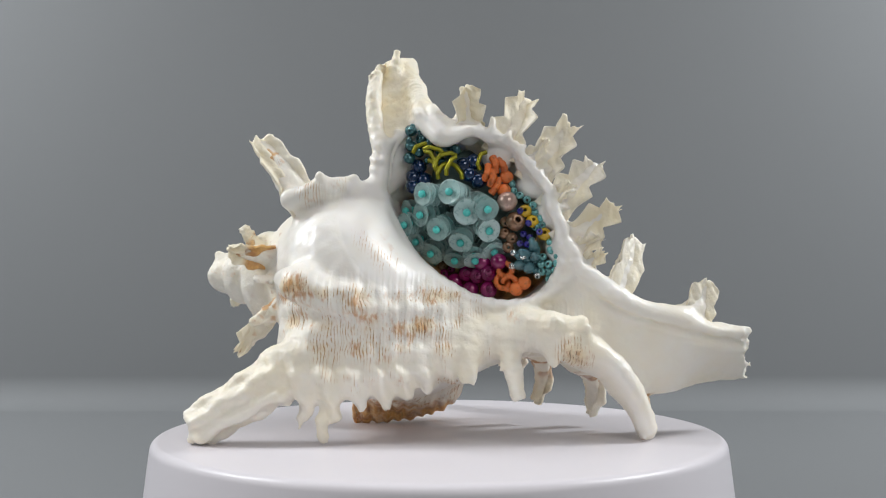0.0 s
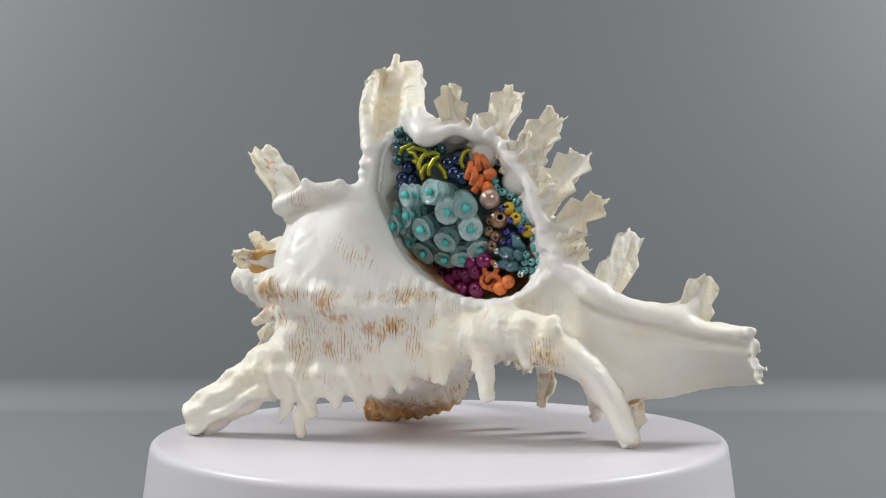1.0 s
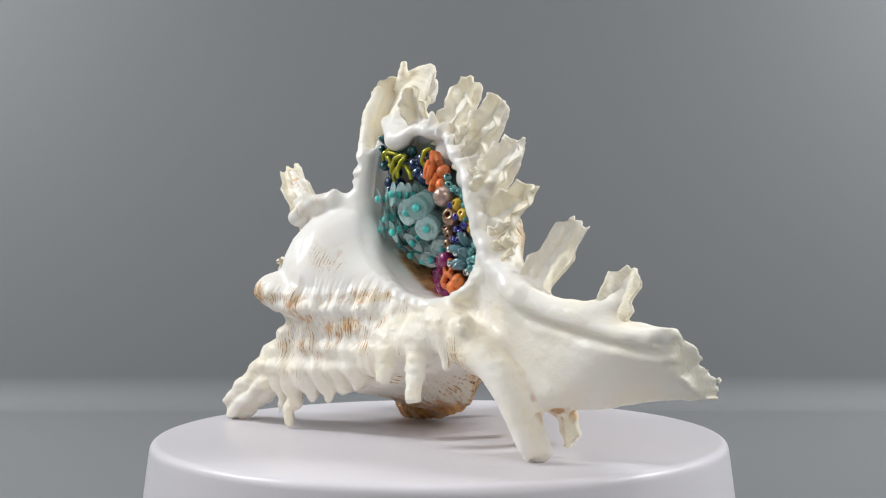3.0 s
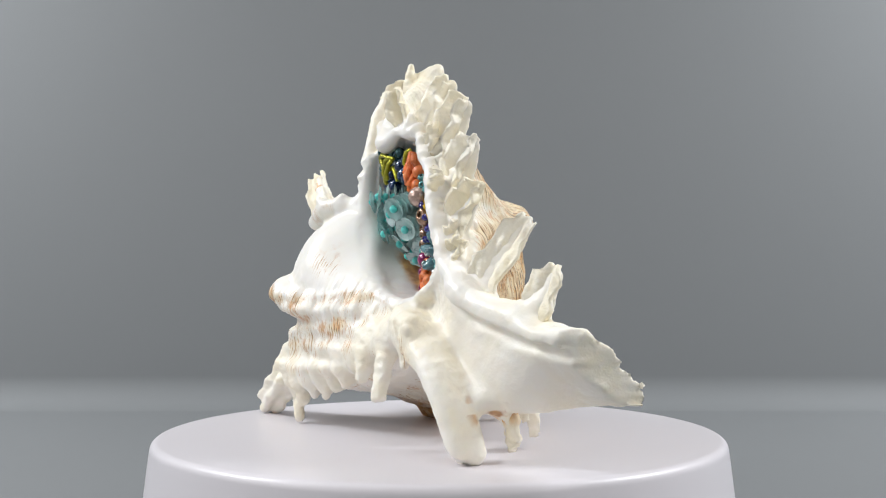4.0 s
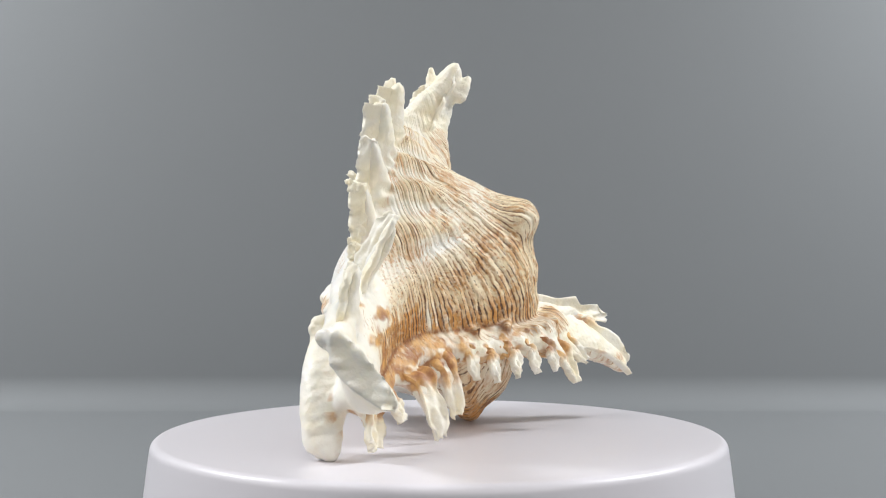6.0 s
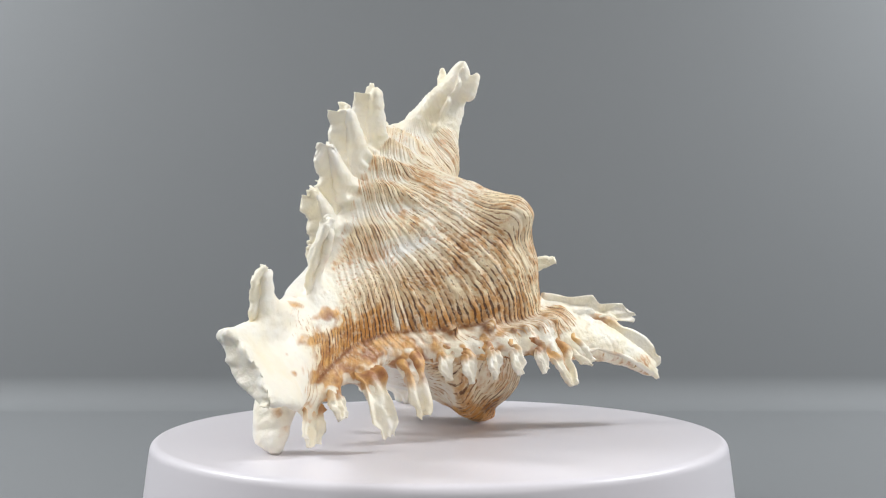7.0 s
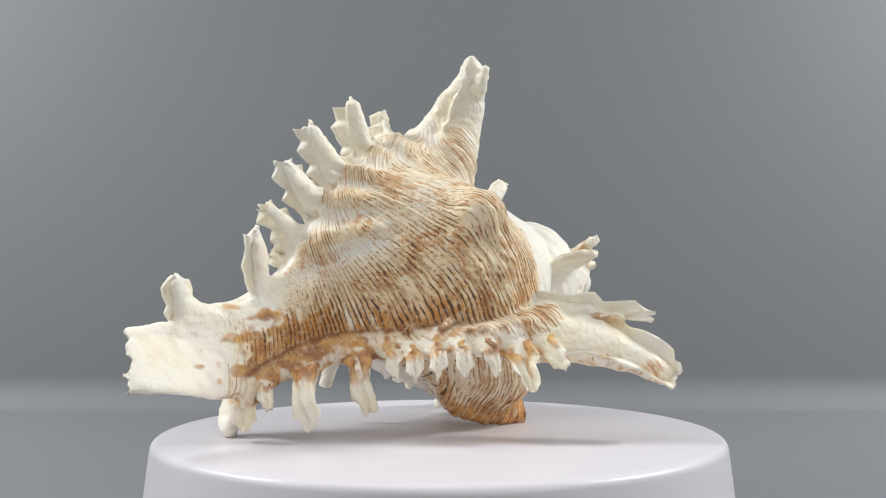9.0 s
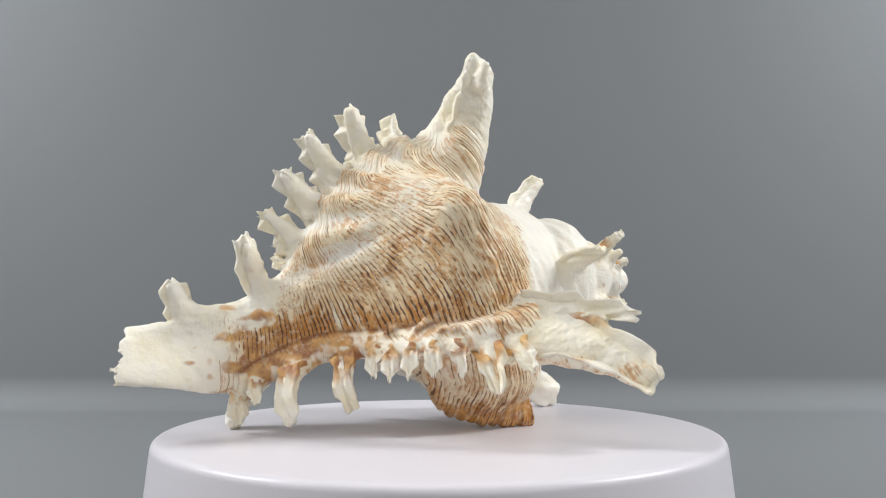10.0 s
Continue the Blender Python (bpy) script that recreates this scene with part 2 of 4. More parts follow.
# sections of the last whorl and the canal along x: x, y centre, z centre, y radius, z radius
SECTIONS = np.array([(-42, -8, 42, 10, 10), (-37.5, -9, 41, 18, 17), (-30, -8, 39.5, 25, 24), (-20, -6, 38, 28, 26.5), (-10, -2, 37, 28.2, 27), (0, 2, 40, 26.5, 29),
                     (10, 1, 42, 21.5, 27), (20, -4, 43, 13.5, 24), (30, -10.5, 40, 8.5, 20), (40, -15, 30, 6.0, 14), (50, -16, 22.5, 4.5, 12),
                     (60, -15.8, 19.6, 4.0, 9.2), (70, -14.2, 20, 3.8, 7.4), (81, -13.4, 20.6, 4.4, 6.8)], dtype=float)


def whorl(x, y, z):
    xs = np.clip(x, -46, 81)
    t = SECTIONS[:, 0]
    # smooth interpolation between the sections
    fine = np.linspace(-46, 81, 400)
    table = [np.convolve(np.pad(np.interp(fine, t, SECTIONS[:, k]), 12, mode="edge"), np.hanning(27)[1:-1] / np.hanning(27).sum(), "valid") for k in range(1, 5)]
    yc, zc, ry, rz = (np.interp(xs, fine, c) for c in table)
    dz = z - zc
    dy = y - yc + 0.9 * step(x, 52, 74) * dz
    q = np.sqrt((dy / ry) ** 2 + (dz / rz) ** 2)
    g = np.sqrt((dy / ry ** 2) ** 2 + (dz / rz ** 2) ** 2) + 1e-6
    f = np.where(q > 0.05, q * (q - 1) / g, -np.minimum(ry, rz))
    return np.maximum(f, np.maximum(-42 - x, 0.91 * (x - 80.4 + 0.7 * np.sin(1.3 * z + 0.6) + 0.4 * np.sin(3.1 * z)) - 0.4 * (y + 13)))


AP_U, AP_V = (0.66, 0, -0.75), (0.75, 0, 0.66)


def outer_lip(x, y, z):
    f = ellipsoid(x, y, z, (9, -14, 58), (30, 20.5, 17), (AP_U, AP_V, (0, 1, 0)))
    return smax(f, -15.8 - y, 3)


def core(x, y, z):
    """Last whorl, wing of the lip, the lower lobe and the knob on the back."""
    f = whorl(x, y, z)
    f = smin(f, outer_lip(x, y, z), 7)
    f = smin(f, ellipsoid(x, y, z, (-10, 6, 16), (16.5, 15, 12)), 6)
    f = smin(f, ellipsoid(x, y, z, (5.0, 21.0, 57.2), (6.4, 6.6, 5.6)), 6.0)
    f = smin(f, ellipsoid(x, y, z, (-14, -15, 24), (28, 14, 13.5)), 9)
    f = smin(f, ellipsoid(x, y, z, (-9.5, -3, 77), (6.2, 6, 11)), 6)
    f = smin(f, ellipsoid(x, y, z, (-33, -32.5, 38), (4, 4.2, 4)), 4)
    return f


def spire(x, y, z):
    f = ellipsoid(x, y, z, (-36, 0, 42), (13, 18, 18.5))
    f = smin(f, ellipsoid(x, y, z, (-48, 1, 42), (8, 12, 12.5)), 1.2)
    f = smin(f, ellipsoid(x, y, z, (-55.5, 2, 42), (6, 7.8, 7.8)), 1.0)
    return smin(f, ellipsoid(x, y, z, (-61, 2, 42), (5, 4.5, 4.5)), 1.0)


def cavity(x, y, z, solid):
    f = ellipsoid(x, y, z, (8, -15, 58), (27.5, 18.3, 27), (AP_U, AP_V, (0, 1, 0)))
    inner = np.where(y < -13, f, np.maximum(f, solid + 2.0))
    return inner


def spread(points, n):
    """n points along a soft curve through the given ones."""
    p = np.array(points, float)
    t = np.linspace(0, len(p) - 1, n)
    raw = np.stack([np.interp(t, np.arange(len(p)), p[:, k]) for k in range(p.shape[1])], 1)
    for _ in range(2):
        raw[1:-1] = 0.25 * raw[:-2] + 0.5 * raw[1:-1] + 0.25 * raw[2:]
    return raw


def chain(x, y, z, pts, radii, flat=(0, 1, 0), ff=1.0):
    """A rod along pts; ff flattens it across the direction flat."""
    best = None
    for (a, b, ra, rb) in zip(pts, pts[1:], radii, radii[1:]):
        d = b - a
        L = float(d @ d) + 1e-9
        px, py, pz = x - a[0], y - a[1], z - a[2]
        h = np.clip((px * d[0] + py * d[1] + pz * d[2]) / L, 0, 1)
        qx, qy, qz = px - h * d[0], py - h * d[1], pz - h * d[2]
        s = qx * qx + qy * qy + qz * qz
        if ff != 1.0:
            n = qx * flat[0] + qy * flat[1] + qz * flat[2]
            s = s + n * n * (ff * ff - 1)
        f = np.sqrt(s) - (ra + (rb - ra) * h)
        best = f if best is None else np.minimum(best, f)
    return best


RODS = []   # (label id, adding, points, radii, flat, ff, blend, after the cavity)


def rod(kind, points, radii, flat=(0, 1, 0), ff=1.0, k=2.0, cut=False, late=False, n=0):
    n = n or 3 * len(points)
    p = spread(points, n)
    r = np.interp(np.linspace(0, 1, n), np.linspace(0, 1, len(radii)), radii)
    RODS.append((kind, cut, p, r, np.array(flat, float), ff, k, late))
    return p, r


SPINES = []
dice = random.Random(11)


FRILLS = []


def spine(points, r0, r1, face=(0, -1, 0), ff=1.4, gutter=0.55, teeth=3, late=True, tooth=2.4, k=2.5, frill=None, slant=0.0, pleat=0.45, face_end=None, stain=0.0, curl=0.45):
    """A spine: a flattened rod. With a frill (half widths at base and tip) it carries a folded, toothed sheet on its face;
    without, it has a channel, small teeth and a ragged tip of its own."""
    kind = "spine_%d" % len(SPINES)
    SPINES.append(kind)
    face = np.array(face, float) / np.linalg.norm(face)
    if frill:
        FRILLS.append((kind, points, frill, face if face_end is None else (face, face_end), teeth, tooth, slant, pleat, stain, curl))
        p = spread(points, 9)
        p = p - face * 0.22 * r0
        rod(kind, p[:8], (r0, 0.5 * (r0 + r1), r1 * 0.7), face, ff * 1.12, k, late=late, n=8)
        return
    p, r = rod(kind, points, (r0, 0.5 * (r0 + r1), r1), face, ff, k, late=late, n=9)
    ax = p[-1] - p[-3]
    ax /= np.linalg.norm(ax)
    for i in range(teeth):
        for side in (-1, 1):
            at = 0.42 + 0.55 * (i + dice.uniform(-0.2, 0.3)) / max(teeth, 1)
            j = min(int(at * 8), 7)
            d = p[j + 1] - p[j]
            d /= np.linalg.norm(d)
            q = np.cross(d, face) * side
            ln = tooth * dice.uniform(0.5, 1.2)
            e = p[j] + q * r[j] * 0.6
            rod(kind, [e, e + (q * 0.75 + d * 0.75 - face * 0.1) * ln], (min(1.1, r[j] * 0.6), 0.3), face, 1.2, 0.6, late=late, n=3)
    # a blunt, broken end with ridges
    for turn in range(5 if r1 >= 1.4 else 0):
        a = turn * 1.2566 + dice.uniform(-0.3, 0.3)
        q = (np.cross(ax, face) * math.cos(a) + face * math.sin(a) / ff)
        e = p[-2] + q * r1 * 0.5
        rod(kind, [e, e + ax * (np.linalg.norm(p[-1] - p[-2]) + r1 * dice.uniform(0.5, 1.0)) + q * 0.3], (min(0.9, r1 * 0.45), min(0.8, r1 * 0.4)), face, 1.0, 0.6, late=late, n=3)
    if gutter > 0:
        g = [np.array(points[0], float) * 0.75 + np.array(points[1], float) * 0.25] + [np.array(v, float) for v in points[1:]]
        g[-1] = g[-1] + ax * 3
        off = face * (0.5 * (r0 + r1) / ff) * 0.95
        rod(kind, [v + off for v in g], (0.2 * r0, gutter * 0.5 * (r0 + r1), gutter * r1 * 1.1), face, 1.0, 1.0, cut=True, late=late, n=8)


def frill_mesh(name, points, half, face, teeth, tooth, slant, pleat, seed, stain, curl):
    """A folded sheet along a curve, with sawn edges and a ragged tip."""
    r = random.Random(seed)
    nv, nu = 44, 19
    c = spread(points, nv)
    d = np.gradient(c, axis=0)
    d /= np.linalg.norm(d, axis=1)[:, None]
    turn = np.linspace(0, 1, nv)[:, None]
    f0, f1 = (np.array(q, float) for q in (face if np.ndim(face) == 2 else (face, face)))
    side = np.cross(d, f0 * (1 - turn) + f1 * turn)
    side /= np.linalg.norm(side, axis=1)[:, None]
    up = np.cross(side, d)
    phase = [r.uniform(0, 1), r.uniform(0, 1)]
    count = [teeth + r.uniform(-0.4, 0.6), teeth + r.uniform(-0.4, 0.6)]
    jag = np.interp(np.arange(nu), np.linspace(0, nu - 1, 8), [r.uniform(-0.7, 0.9) for _ in range(8)])
    folds, shift = r.uniform(1.6, 2.4), r.uniform(0, 6.28)
    v = np.linspace(0, 1, nv)
    base = half[0] + (half[1] - half[0]) * v
    front, back = [], []
    for j in range(nu):
        u = -1 + 2 * j / (nu - 1)
        e = 0 if u < 0 else 1
        saw = np.mod(v * count[e] + phase[e], 1.0)
        saw = np.where(saw < 0.8, saw / 0.8, (1 - saw) / 0.2)
        w = base * (1 - 0.22 * step(v, 0.8, 1.0)) + tooth * (saw - 0.45) * step(v, 0.12, 0.4) * abs(u) ** 1.5
        lift = base * (curl * (0.35 + 0.65 * step(v, 0.1, 0.5)) * abs(u) ** 1.6 - 0.2) + pleat * base * 0.5 * np.cos(folds * math.pi * u + shift + 0.8 * v) * (0.35 + 0.65 * v)
        lift = lift + 0.22 * np.sin(v * 19 + 5 * u + shift) + 0.10 * np.sin(v * 47 + 9 * u)
        tip = slant * u * step(v, 0.3, 1.0) + (jag[j] * tooth * 0.75 - 0.30 * base * abs(u) ** 2) * step(v, 0.82, 1.0)
        mid = c + side * (u * w)[:, None] + up * lift[:, None] + d * tip[:, None]
        th = (2.5 - 1.2 * v) * (1 - 0.45 * abs(u) ** 3)
        front.append(mid + up * (th / 2)[:, None])
        back.append(mid - up * (th / 2)[:, None])
    pts = np.concatenate([np.array(front).reshape(-1, 3), np.array(back).reshape(-1, 3)]) * MM
    off = nu * nv
    at = lambda j, i: j * nv + i
    faces = []
    for j in range(nu - 1):
        for i in range(nv - 1):
            faces.append((at(j, i), at(j + 1, i), at(j + 1, i + 1), at(j, i + 1)))
            faces.append((off + at(j, i), off + at(j, i + 1), off + at(j + 1, i + 1), off + at(j + 1, i)))
        for i, flip in ((0, 0), (nv - 1, 1)):
            f = (at(j, i), off + at(j, i), off + at(j + 1, i), at(j + 1, i))
            faces.append(f[::-1] if flip else f)
    for i in range(nv - 1):
        faces.append((at(0, i), at(0, i + 1), off + at(0, i + 1), off + at(0, i)))
        faces.append((at(nu - 1, i), off + at(nu - 1, i), off + at(nu - 1, i + 1), at(nu - 1, i + 1)))
    me = bpy.data.meshes.new(name)
    me.from_pydata(pts.tolist(), [], faces)
    me.attributes.new("cream", "FLOAT", "POINT").data.foreach_set("value", np.ones(len(pts), np.float32))
    if stain:
        tone = np.tile(stain * (1 - step(v, 0.35, 0.8)), 2 * nu)
        me.attributes.new("ochre", "FLOAT", "POINT").data.foreach_set("value", tone.astype(np.float32))
    bm = bmesh.new()
    bm.from_mesh(me)
    bmesh.ops.recalc_face_normals(bm, faces=bm.faces)
    bm.to_mesh(me)
    bm.free()
    return me


# ridges: varix on the front, varix on the back, crest of the spire
rod("body_whorl", [(-38, -27, 18), (-28, -30, 15), (-16, -28.5, 15), (-4, -25, 18), (8, -22.5, 22), (18, -22, 26), (27, -22.5, 26), (36, -24, 22)], (4, 4.5, 4, 4, 4.2, 4.5, 4.5, 4), k=6)
rod("body_whorl", [(51, -15, 13), (40, -10.5, 18.5), (29, -5, 22.5), (19, 5, 22.5), (13, 16, 24), (7, 24, 24.5), (-3, 30, 27), (-8, 32, 28)], (3, 3.2, 3.2, 3, 3, 3.4, 4, 4.5), k=3)
rod("body_whorl", [(2, 7, 9), (-10, 8.5, 5), (-23, 9, 2.2)], (3.0, 4.0, 2.2), (0, 1, 0), 1.4, 6)
rod("body_whorl", [(-38, -31, 39), (-32, -35.5, 37), (-22, -34, 33.5), (-12, -29.5, 32), (-2, -24, 31)], (1.6, 2.2, 1.5, 1.2, 0.8), k=6)
for nx, ny, nz in ((-28, -34.5, 35.5), (-20.5, -33.6, 33.6), (-30, -31.5, 25), (-20, -30.5, 24), (-11, -28.5, 23)):
    rod("body_whorl", [(nx, ny, nz), (nx + 1.5, ny, nz - 0.5)], (1.7, 1.2), k=4)
rod("spire", [(-38, -22, 60), (-30, -23, 62.5), (-24, -20, 64), (-18, -16, 62.5)], (2.6, 2.8, 2.6, 2.2), k=3)
# rim of the outer lip, and the ridge that runs on along the canal
rod("outer_lip", [(-17, -15, 63), (-15.5, -15.5, 71), (-17, -13.5, 80), (-18.3, -11, 89), (-17.6, -8, 97)], (2.2, 2.3, 2.2, 2.0, 1.7), k=3, late=True)
rod("outer_lip", [(-5, -11, 86.5), (-2, -15.5, 81.5), (1, -18.5, 76), (5, -18, 78), (9, -17.5, 79.5), (13, -17, 77.5), (17, -17, 77.5), (21, -17.5, 74.5), (22.5, -18.5, 70.5), (25.5, -18.5, 67.5),
                  (29, -19.5, 62.5), (28.8, -19.5, 58.5), (31.5, -20, 54), (31.8, -19.5, 49), (34.5, -20, 46.5), (35, -20, 42.5), (39, -20.5, 40.5), (45, -20.5, 34.5)],
    (2.0, 1.8, 1.6, 1.6, 1.5, 1.5, 1.5, 1.5, 1.5, 1.5, 1.6, 1.6, 1.6, 1.6, 1.6, 1.7, 2.0, 2.6), k=3.0, late=True, n=54)
rod("siphonal_canal", [(43, -20.5, 35.5), (49, -20, 32.5), (55, -19, 31), (61, -19, 29.5), (67, -18.5, 27), (73, -16.5, 24), (80, -13.5, 22.5)], (3.0, 2.7, 3.0, 3.1, 2.6, 2.4, 2.3), k=2.5, late=True)
rod("outer_lip", [(-9.5, 3, 102), (-7.5, -4.5, 94), (-5, -11, 86.5), (0, -17.5, 78)], (1.8, 2.2, 2.4, 2.4), k=3, late=True)
rod("outer_lip", [(-8, -20, 75), (-11.5, -14.5, 85), (-11.5, -10.5, 96), (-9, -8, 108)], (3.0, 3.4, 3.4, 3.6), k=2.0, cut=True, late=True)
for ha, hb, hr in (((-13, -2, 82), (-5, -9, 83), 3.0), ((-13, -1, 87), (-6, -7, 89), 2.8), ((-13.5, 0.5, 92), (-7, -4, 94), 2.5), ((-13, 2, 97), (-8.5, 0, 98), 2.2), ((2, -14.5, 79), (-2, -13, 81), 2.6), ((-14, 2.5, 102), (-9.5, 3.5, 103.5), 2.0)):
    rod("outer_lip", [ha, hb], (hr, hr), k=4, late=True)
# plate of the inner lip along the foot of the aperture
rod("outer_lip", [(-16, -15, 61), (-12.8, -14.5, 54), (-6.5, -18, 43.5), (2, -20, 37), (10, -20, 33.4), (20, -20.3, 33), (28, -20.5, 35.6), (32.5, -19.5, 39.5)], (2.2, 2.1, 1.6, 1.3, 1.2, 1.2, 1.2, 1.2), k=2.2, late=True, n=26)
# slit under the ridge of the canal, mouth of the canal
rod("siphonal_canal", [(35, -22.5, 37.5), (46, -21.6, 30.2), (56, -20.8, 27.2), (66, -21.0, 24.8), (76, -20.0, 22.8), (82, -19.0, 22.2)], (0.9, 1.4, 1.4, 1.3, 1.2, 1.2), k=1.0, cut=True, late=True)
rod("siphonal_canal", [(82.4, -17.4, 23.6), (83.6, -12.0, 17.4)], (3.4, 3.4), k=1.5, cut=True, late=True)

# great posterior horn
spine([(-10, -8, 74), (-12, -5.5, 84), (-13.6, -2, 95), (-12.8, 0.8, 104)], 6.0, 4.6, (0.2, -1, 0.1), 1.5, teeth=5, tooth=1.7, k=5, frill=(8.2, 8.4), slant=3.6, pleat=0.2, face_end=(0.72, -0.69, 0.1))
for ha, hb in (((-13, -2.5, 99), (-12.4, -2.8, 105.8)), ((-9.6, 3, 100), (-8.4, 4.6, 105.2)), ((-10.4, 6, 97), (-10.4, 8.4, 102.2))):
    rod("spine_%d" % (len(SPINES) - 1), [ha, hb], (2.4, 1.0), k=2.0, late=True)
# fronds of the outer lip
spine([(8, -13, 79), (7.5, -15.8, 85), (7.0, -17.6, 91)], 2.3, 1.7, (0.1, -1, 0.1), 1.5, teeth=2.2, tooth=2.0, frill=(4.4, 2.8), curl=1.0, pleat=0.3)
spine([(13.5, -16, 78.5), (13.6, -17, 82.5)], 1.5, 0.8, (0, -1, 0), 1.2, 0, 0)
spine([(15.5, -14, 73), (20, -13, 81.5), (23.8, -11.5, 90)], 3.9, 2.9, (-0.1, -1, 0), 1.45, teeth=2.8, tooth=2.5, frill=(4.9, 3.5), curl=1.0, pleat=0.3)
spine([(24, -15, 65), (29.5, -14.5, 74), (35.4, -14, 82)], 3.9, 2.7, (-0.1, -1, 0), 1.45, teeth=2.8, tooth=2.5, frill=(5.0, 3.2), curl=1.0, pleat=0.3)
spine([(28.5, -16, 57), (36, -15.5, 65), (42, -15.3, 71.3)], 3.9, 2.7, (-0.1, -1, 0), 1.45, teeth=2.8, tooth=2.5, frill=(5.0, 3.2), curl=1.0, pleat=0.3)
spine([(31, -16.5, 48), (40, -16.5, 54.5), (46.8, -16.8, 59.5)], 3.4, 1.8, (-0.1, -1, 0), 1.5, teeth=2.8, tooth=2.5, frill=(4.7, 2.6), curl=1.0, pleat=0.3)
spine([(29, -17, 60), (32, -19.5, 62.5), (35, -21, 63.5)], 1.6, 0.7, (-0.3, -1, 0.3), 1.3, teeth=2, tooth=1.2, frill=(3.0, 1.2), curl=1.0)
spine([(33, -17.5, 45), (38, -18, 48.5), (42, -18.5, 51)], 1.8, 0.9, (0, -1, 0), 1.3, teeth=3, tooth=1.5, frill=(3.4, 1.6), curl=1.0)
spine([(35, -18, 42), (39.5, -18.5, 45), (42.5, -19, 46.5)], 1.8, 0.8, (0, -1, 0), 1.3, teeth=2, tooth=1.4, frill=(3.2, 1.4), curl=1.0)
spine([(22, -16, 70), (26, -17, 74), (28, -18, 77)], 1.5, 0.7, (0, -1, 0), 1.3, teeth=2, tooth=1.2, frill=(2.6, 1.2), curl=1.0)
spine([(43.5, -18.5, 32), (48.5, -15.5, 41), (53.4, -9.2, 51.6)], 4.0, 2.4, (0.4, -1, 0), 2.1, teeth=2.4, tooth=1.5, frill=(4.6, 3.2), pleat=0.2)
spine([(62, -18, 25), (66.8, -17.5, 32.5), (70, -16, 39.4)], 4.4, 2.6, (0.2, -1, 0.2), 2.0, teeth=2, tooth=1.3, frill=(4.6, 3.2), pleat=0.2)
rod("siphonal_canal", [(52, -18, 29), (60, -18, 29.5), (67, -17, 32.5)], (2.6, 2.6, 1.6), k=3, late=True)
spine([(68, -17.5, 26.5), (73, -17.2, 26.4), (78.4, -17, 25.8)], 2.4, 1.9, (0.2, -1, -0.3), 1.2, 0, 0)
# front varix
spine([(-34, -27.5, 19), (-46, -28.5, 11.5), (-58.5, -28.6, 4.6)], 5.2, 4.2, (0.2, -1, 0.3), 1.15, 0, 0, k=7)
for la, lb in (((-38, -29.5, 22), (-57.5, -29.5, 8.4)), ((-37, -32, 18.5), (-57.5, -32.2, 5.4)), ((-34, -32.4, 14), (-56, -31.8, 2.2)), ((-36, -27, 11), (-54.5, -28, 1.2))):
    rod("spine_%d" % (len(SPINES) - 1), [la, lb], (1.3, 1.5), k=1.4, late=True)
rod("spine_%d" % (len(SPINES) - 1), [(-64.6, -34, 3.2), (-64.6, -23, 3.2)], (5.6, 5.6), k=0.8, cut=True, late=True)
spine([(-31.5, -30, 14), (-33, -30, 4)], 3.4, 0.8, (0, -1, 0), 1.3, 0, 0)
spine([(-25, -30.5, 14), (-26, -30.5, 8), (-27.4, -30.5, 2.8)], 3.8, 1.3, (0, -1, 0), 1.3, 0, 0)
for sx, sy, sz in ((-19, -29.5, 8.5), (-13, -28.5, 9.0), (-8.5, -27.8, 10.8), (-3.5, -27.2, 12.6)):
    spine([(sx - 0.5, sy + 1, sz + 6), (sx, sy, sz)], 3.4, 0.9, (0, -1, 0), 1.3, 0, 0)
spine([(7.5, -23.5, 26), (7.3, -26, 21), (7, -27, 15.8)], 2.6, 2.0, (0, -1, 0), 1.15, 0, 1)
spine([(16.5, -23, 26), (17.5, -26, 19), (18.8, -27.8, 12.2)], 3.2, 2.0, (0.3, -1, 0), 1.2, 0, 1)
spine([(21, -21, 29), (28, -24.5, 28), (33.5, -26.8, 27.8)], 4.6, 2.8, (0.2, -0.5, -1), 1.2, 0, 1)
spine([(26, -24, 25), (28, -26, 19)], 2.2, 1.2, (0, -1, 0), 1.2, 0, 1)
spine([(33, -25, 24), (42, -26, 19.5), (48, -25.8, 11), (50.2, -25.0, 4.2)], 4.8, 3.3, (0.85, 0.1, 0.5), 1.4, 0, 0)
rod("body_whorl", [(34, -22, 22), (42, -21.5, 17), (50, -19.5, 12.5)], (3.4, 2.6, 1.8), k=4, late=True)
rod("body_whorl", [(44, -23, 13), (50, -21.5, 6), (52, -21.5, 2.2)], (2.2, 1.6, 1.4), k=4, late=True)
# back varix
spine([(50, -15, 13), (52, -13.5, 8.5), (52.5, -13, 2.5)], 2.2, 1.3, (0.5, 1, 0), 1.3, teeth=2, tooth=1.0, frill=(3.2, 2.2), stain=0.8)
spine([(46, -13, 16), (49, -9, 12), (49.5, -7.5, 8)], 1.6, 0.9, (0.5, 1, 0), 1.3, teeth=1, tooth=1.0, frill=(2.4, 1.4), stain=0.8)
spine([(36.5, -9, 18.5), (41.5, -4, 17), (43.2, -0.6, 10), (42.0, 0.6, 3.4)], 3.3, 1.9, (0.8, 0.6, 0.3), 1.3, teeth=2, tooth=1.3, frill=(3.2, 2.3), stain=0.8)
spine([(26, -4, 22), (29, 1, 20), (29.7, 3.8, 13), (27.6, 4.2, 6.4)], 3.3, 1.9, (0.8, 0.6, 0.3), 1.3, teeth=2, tooth=1.3, frill=(3.2, 2.3), stain=0.8)
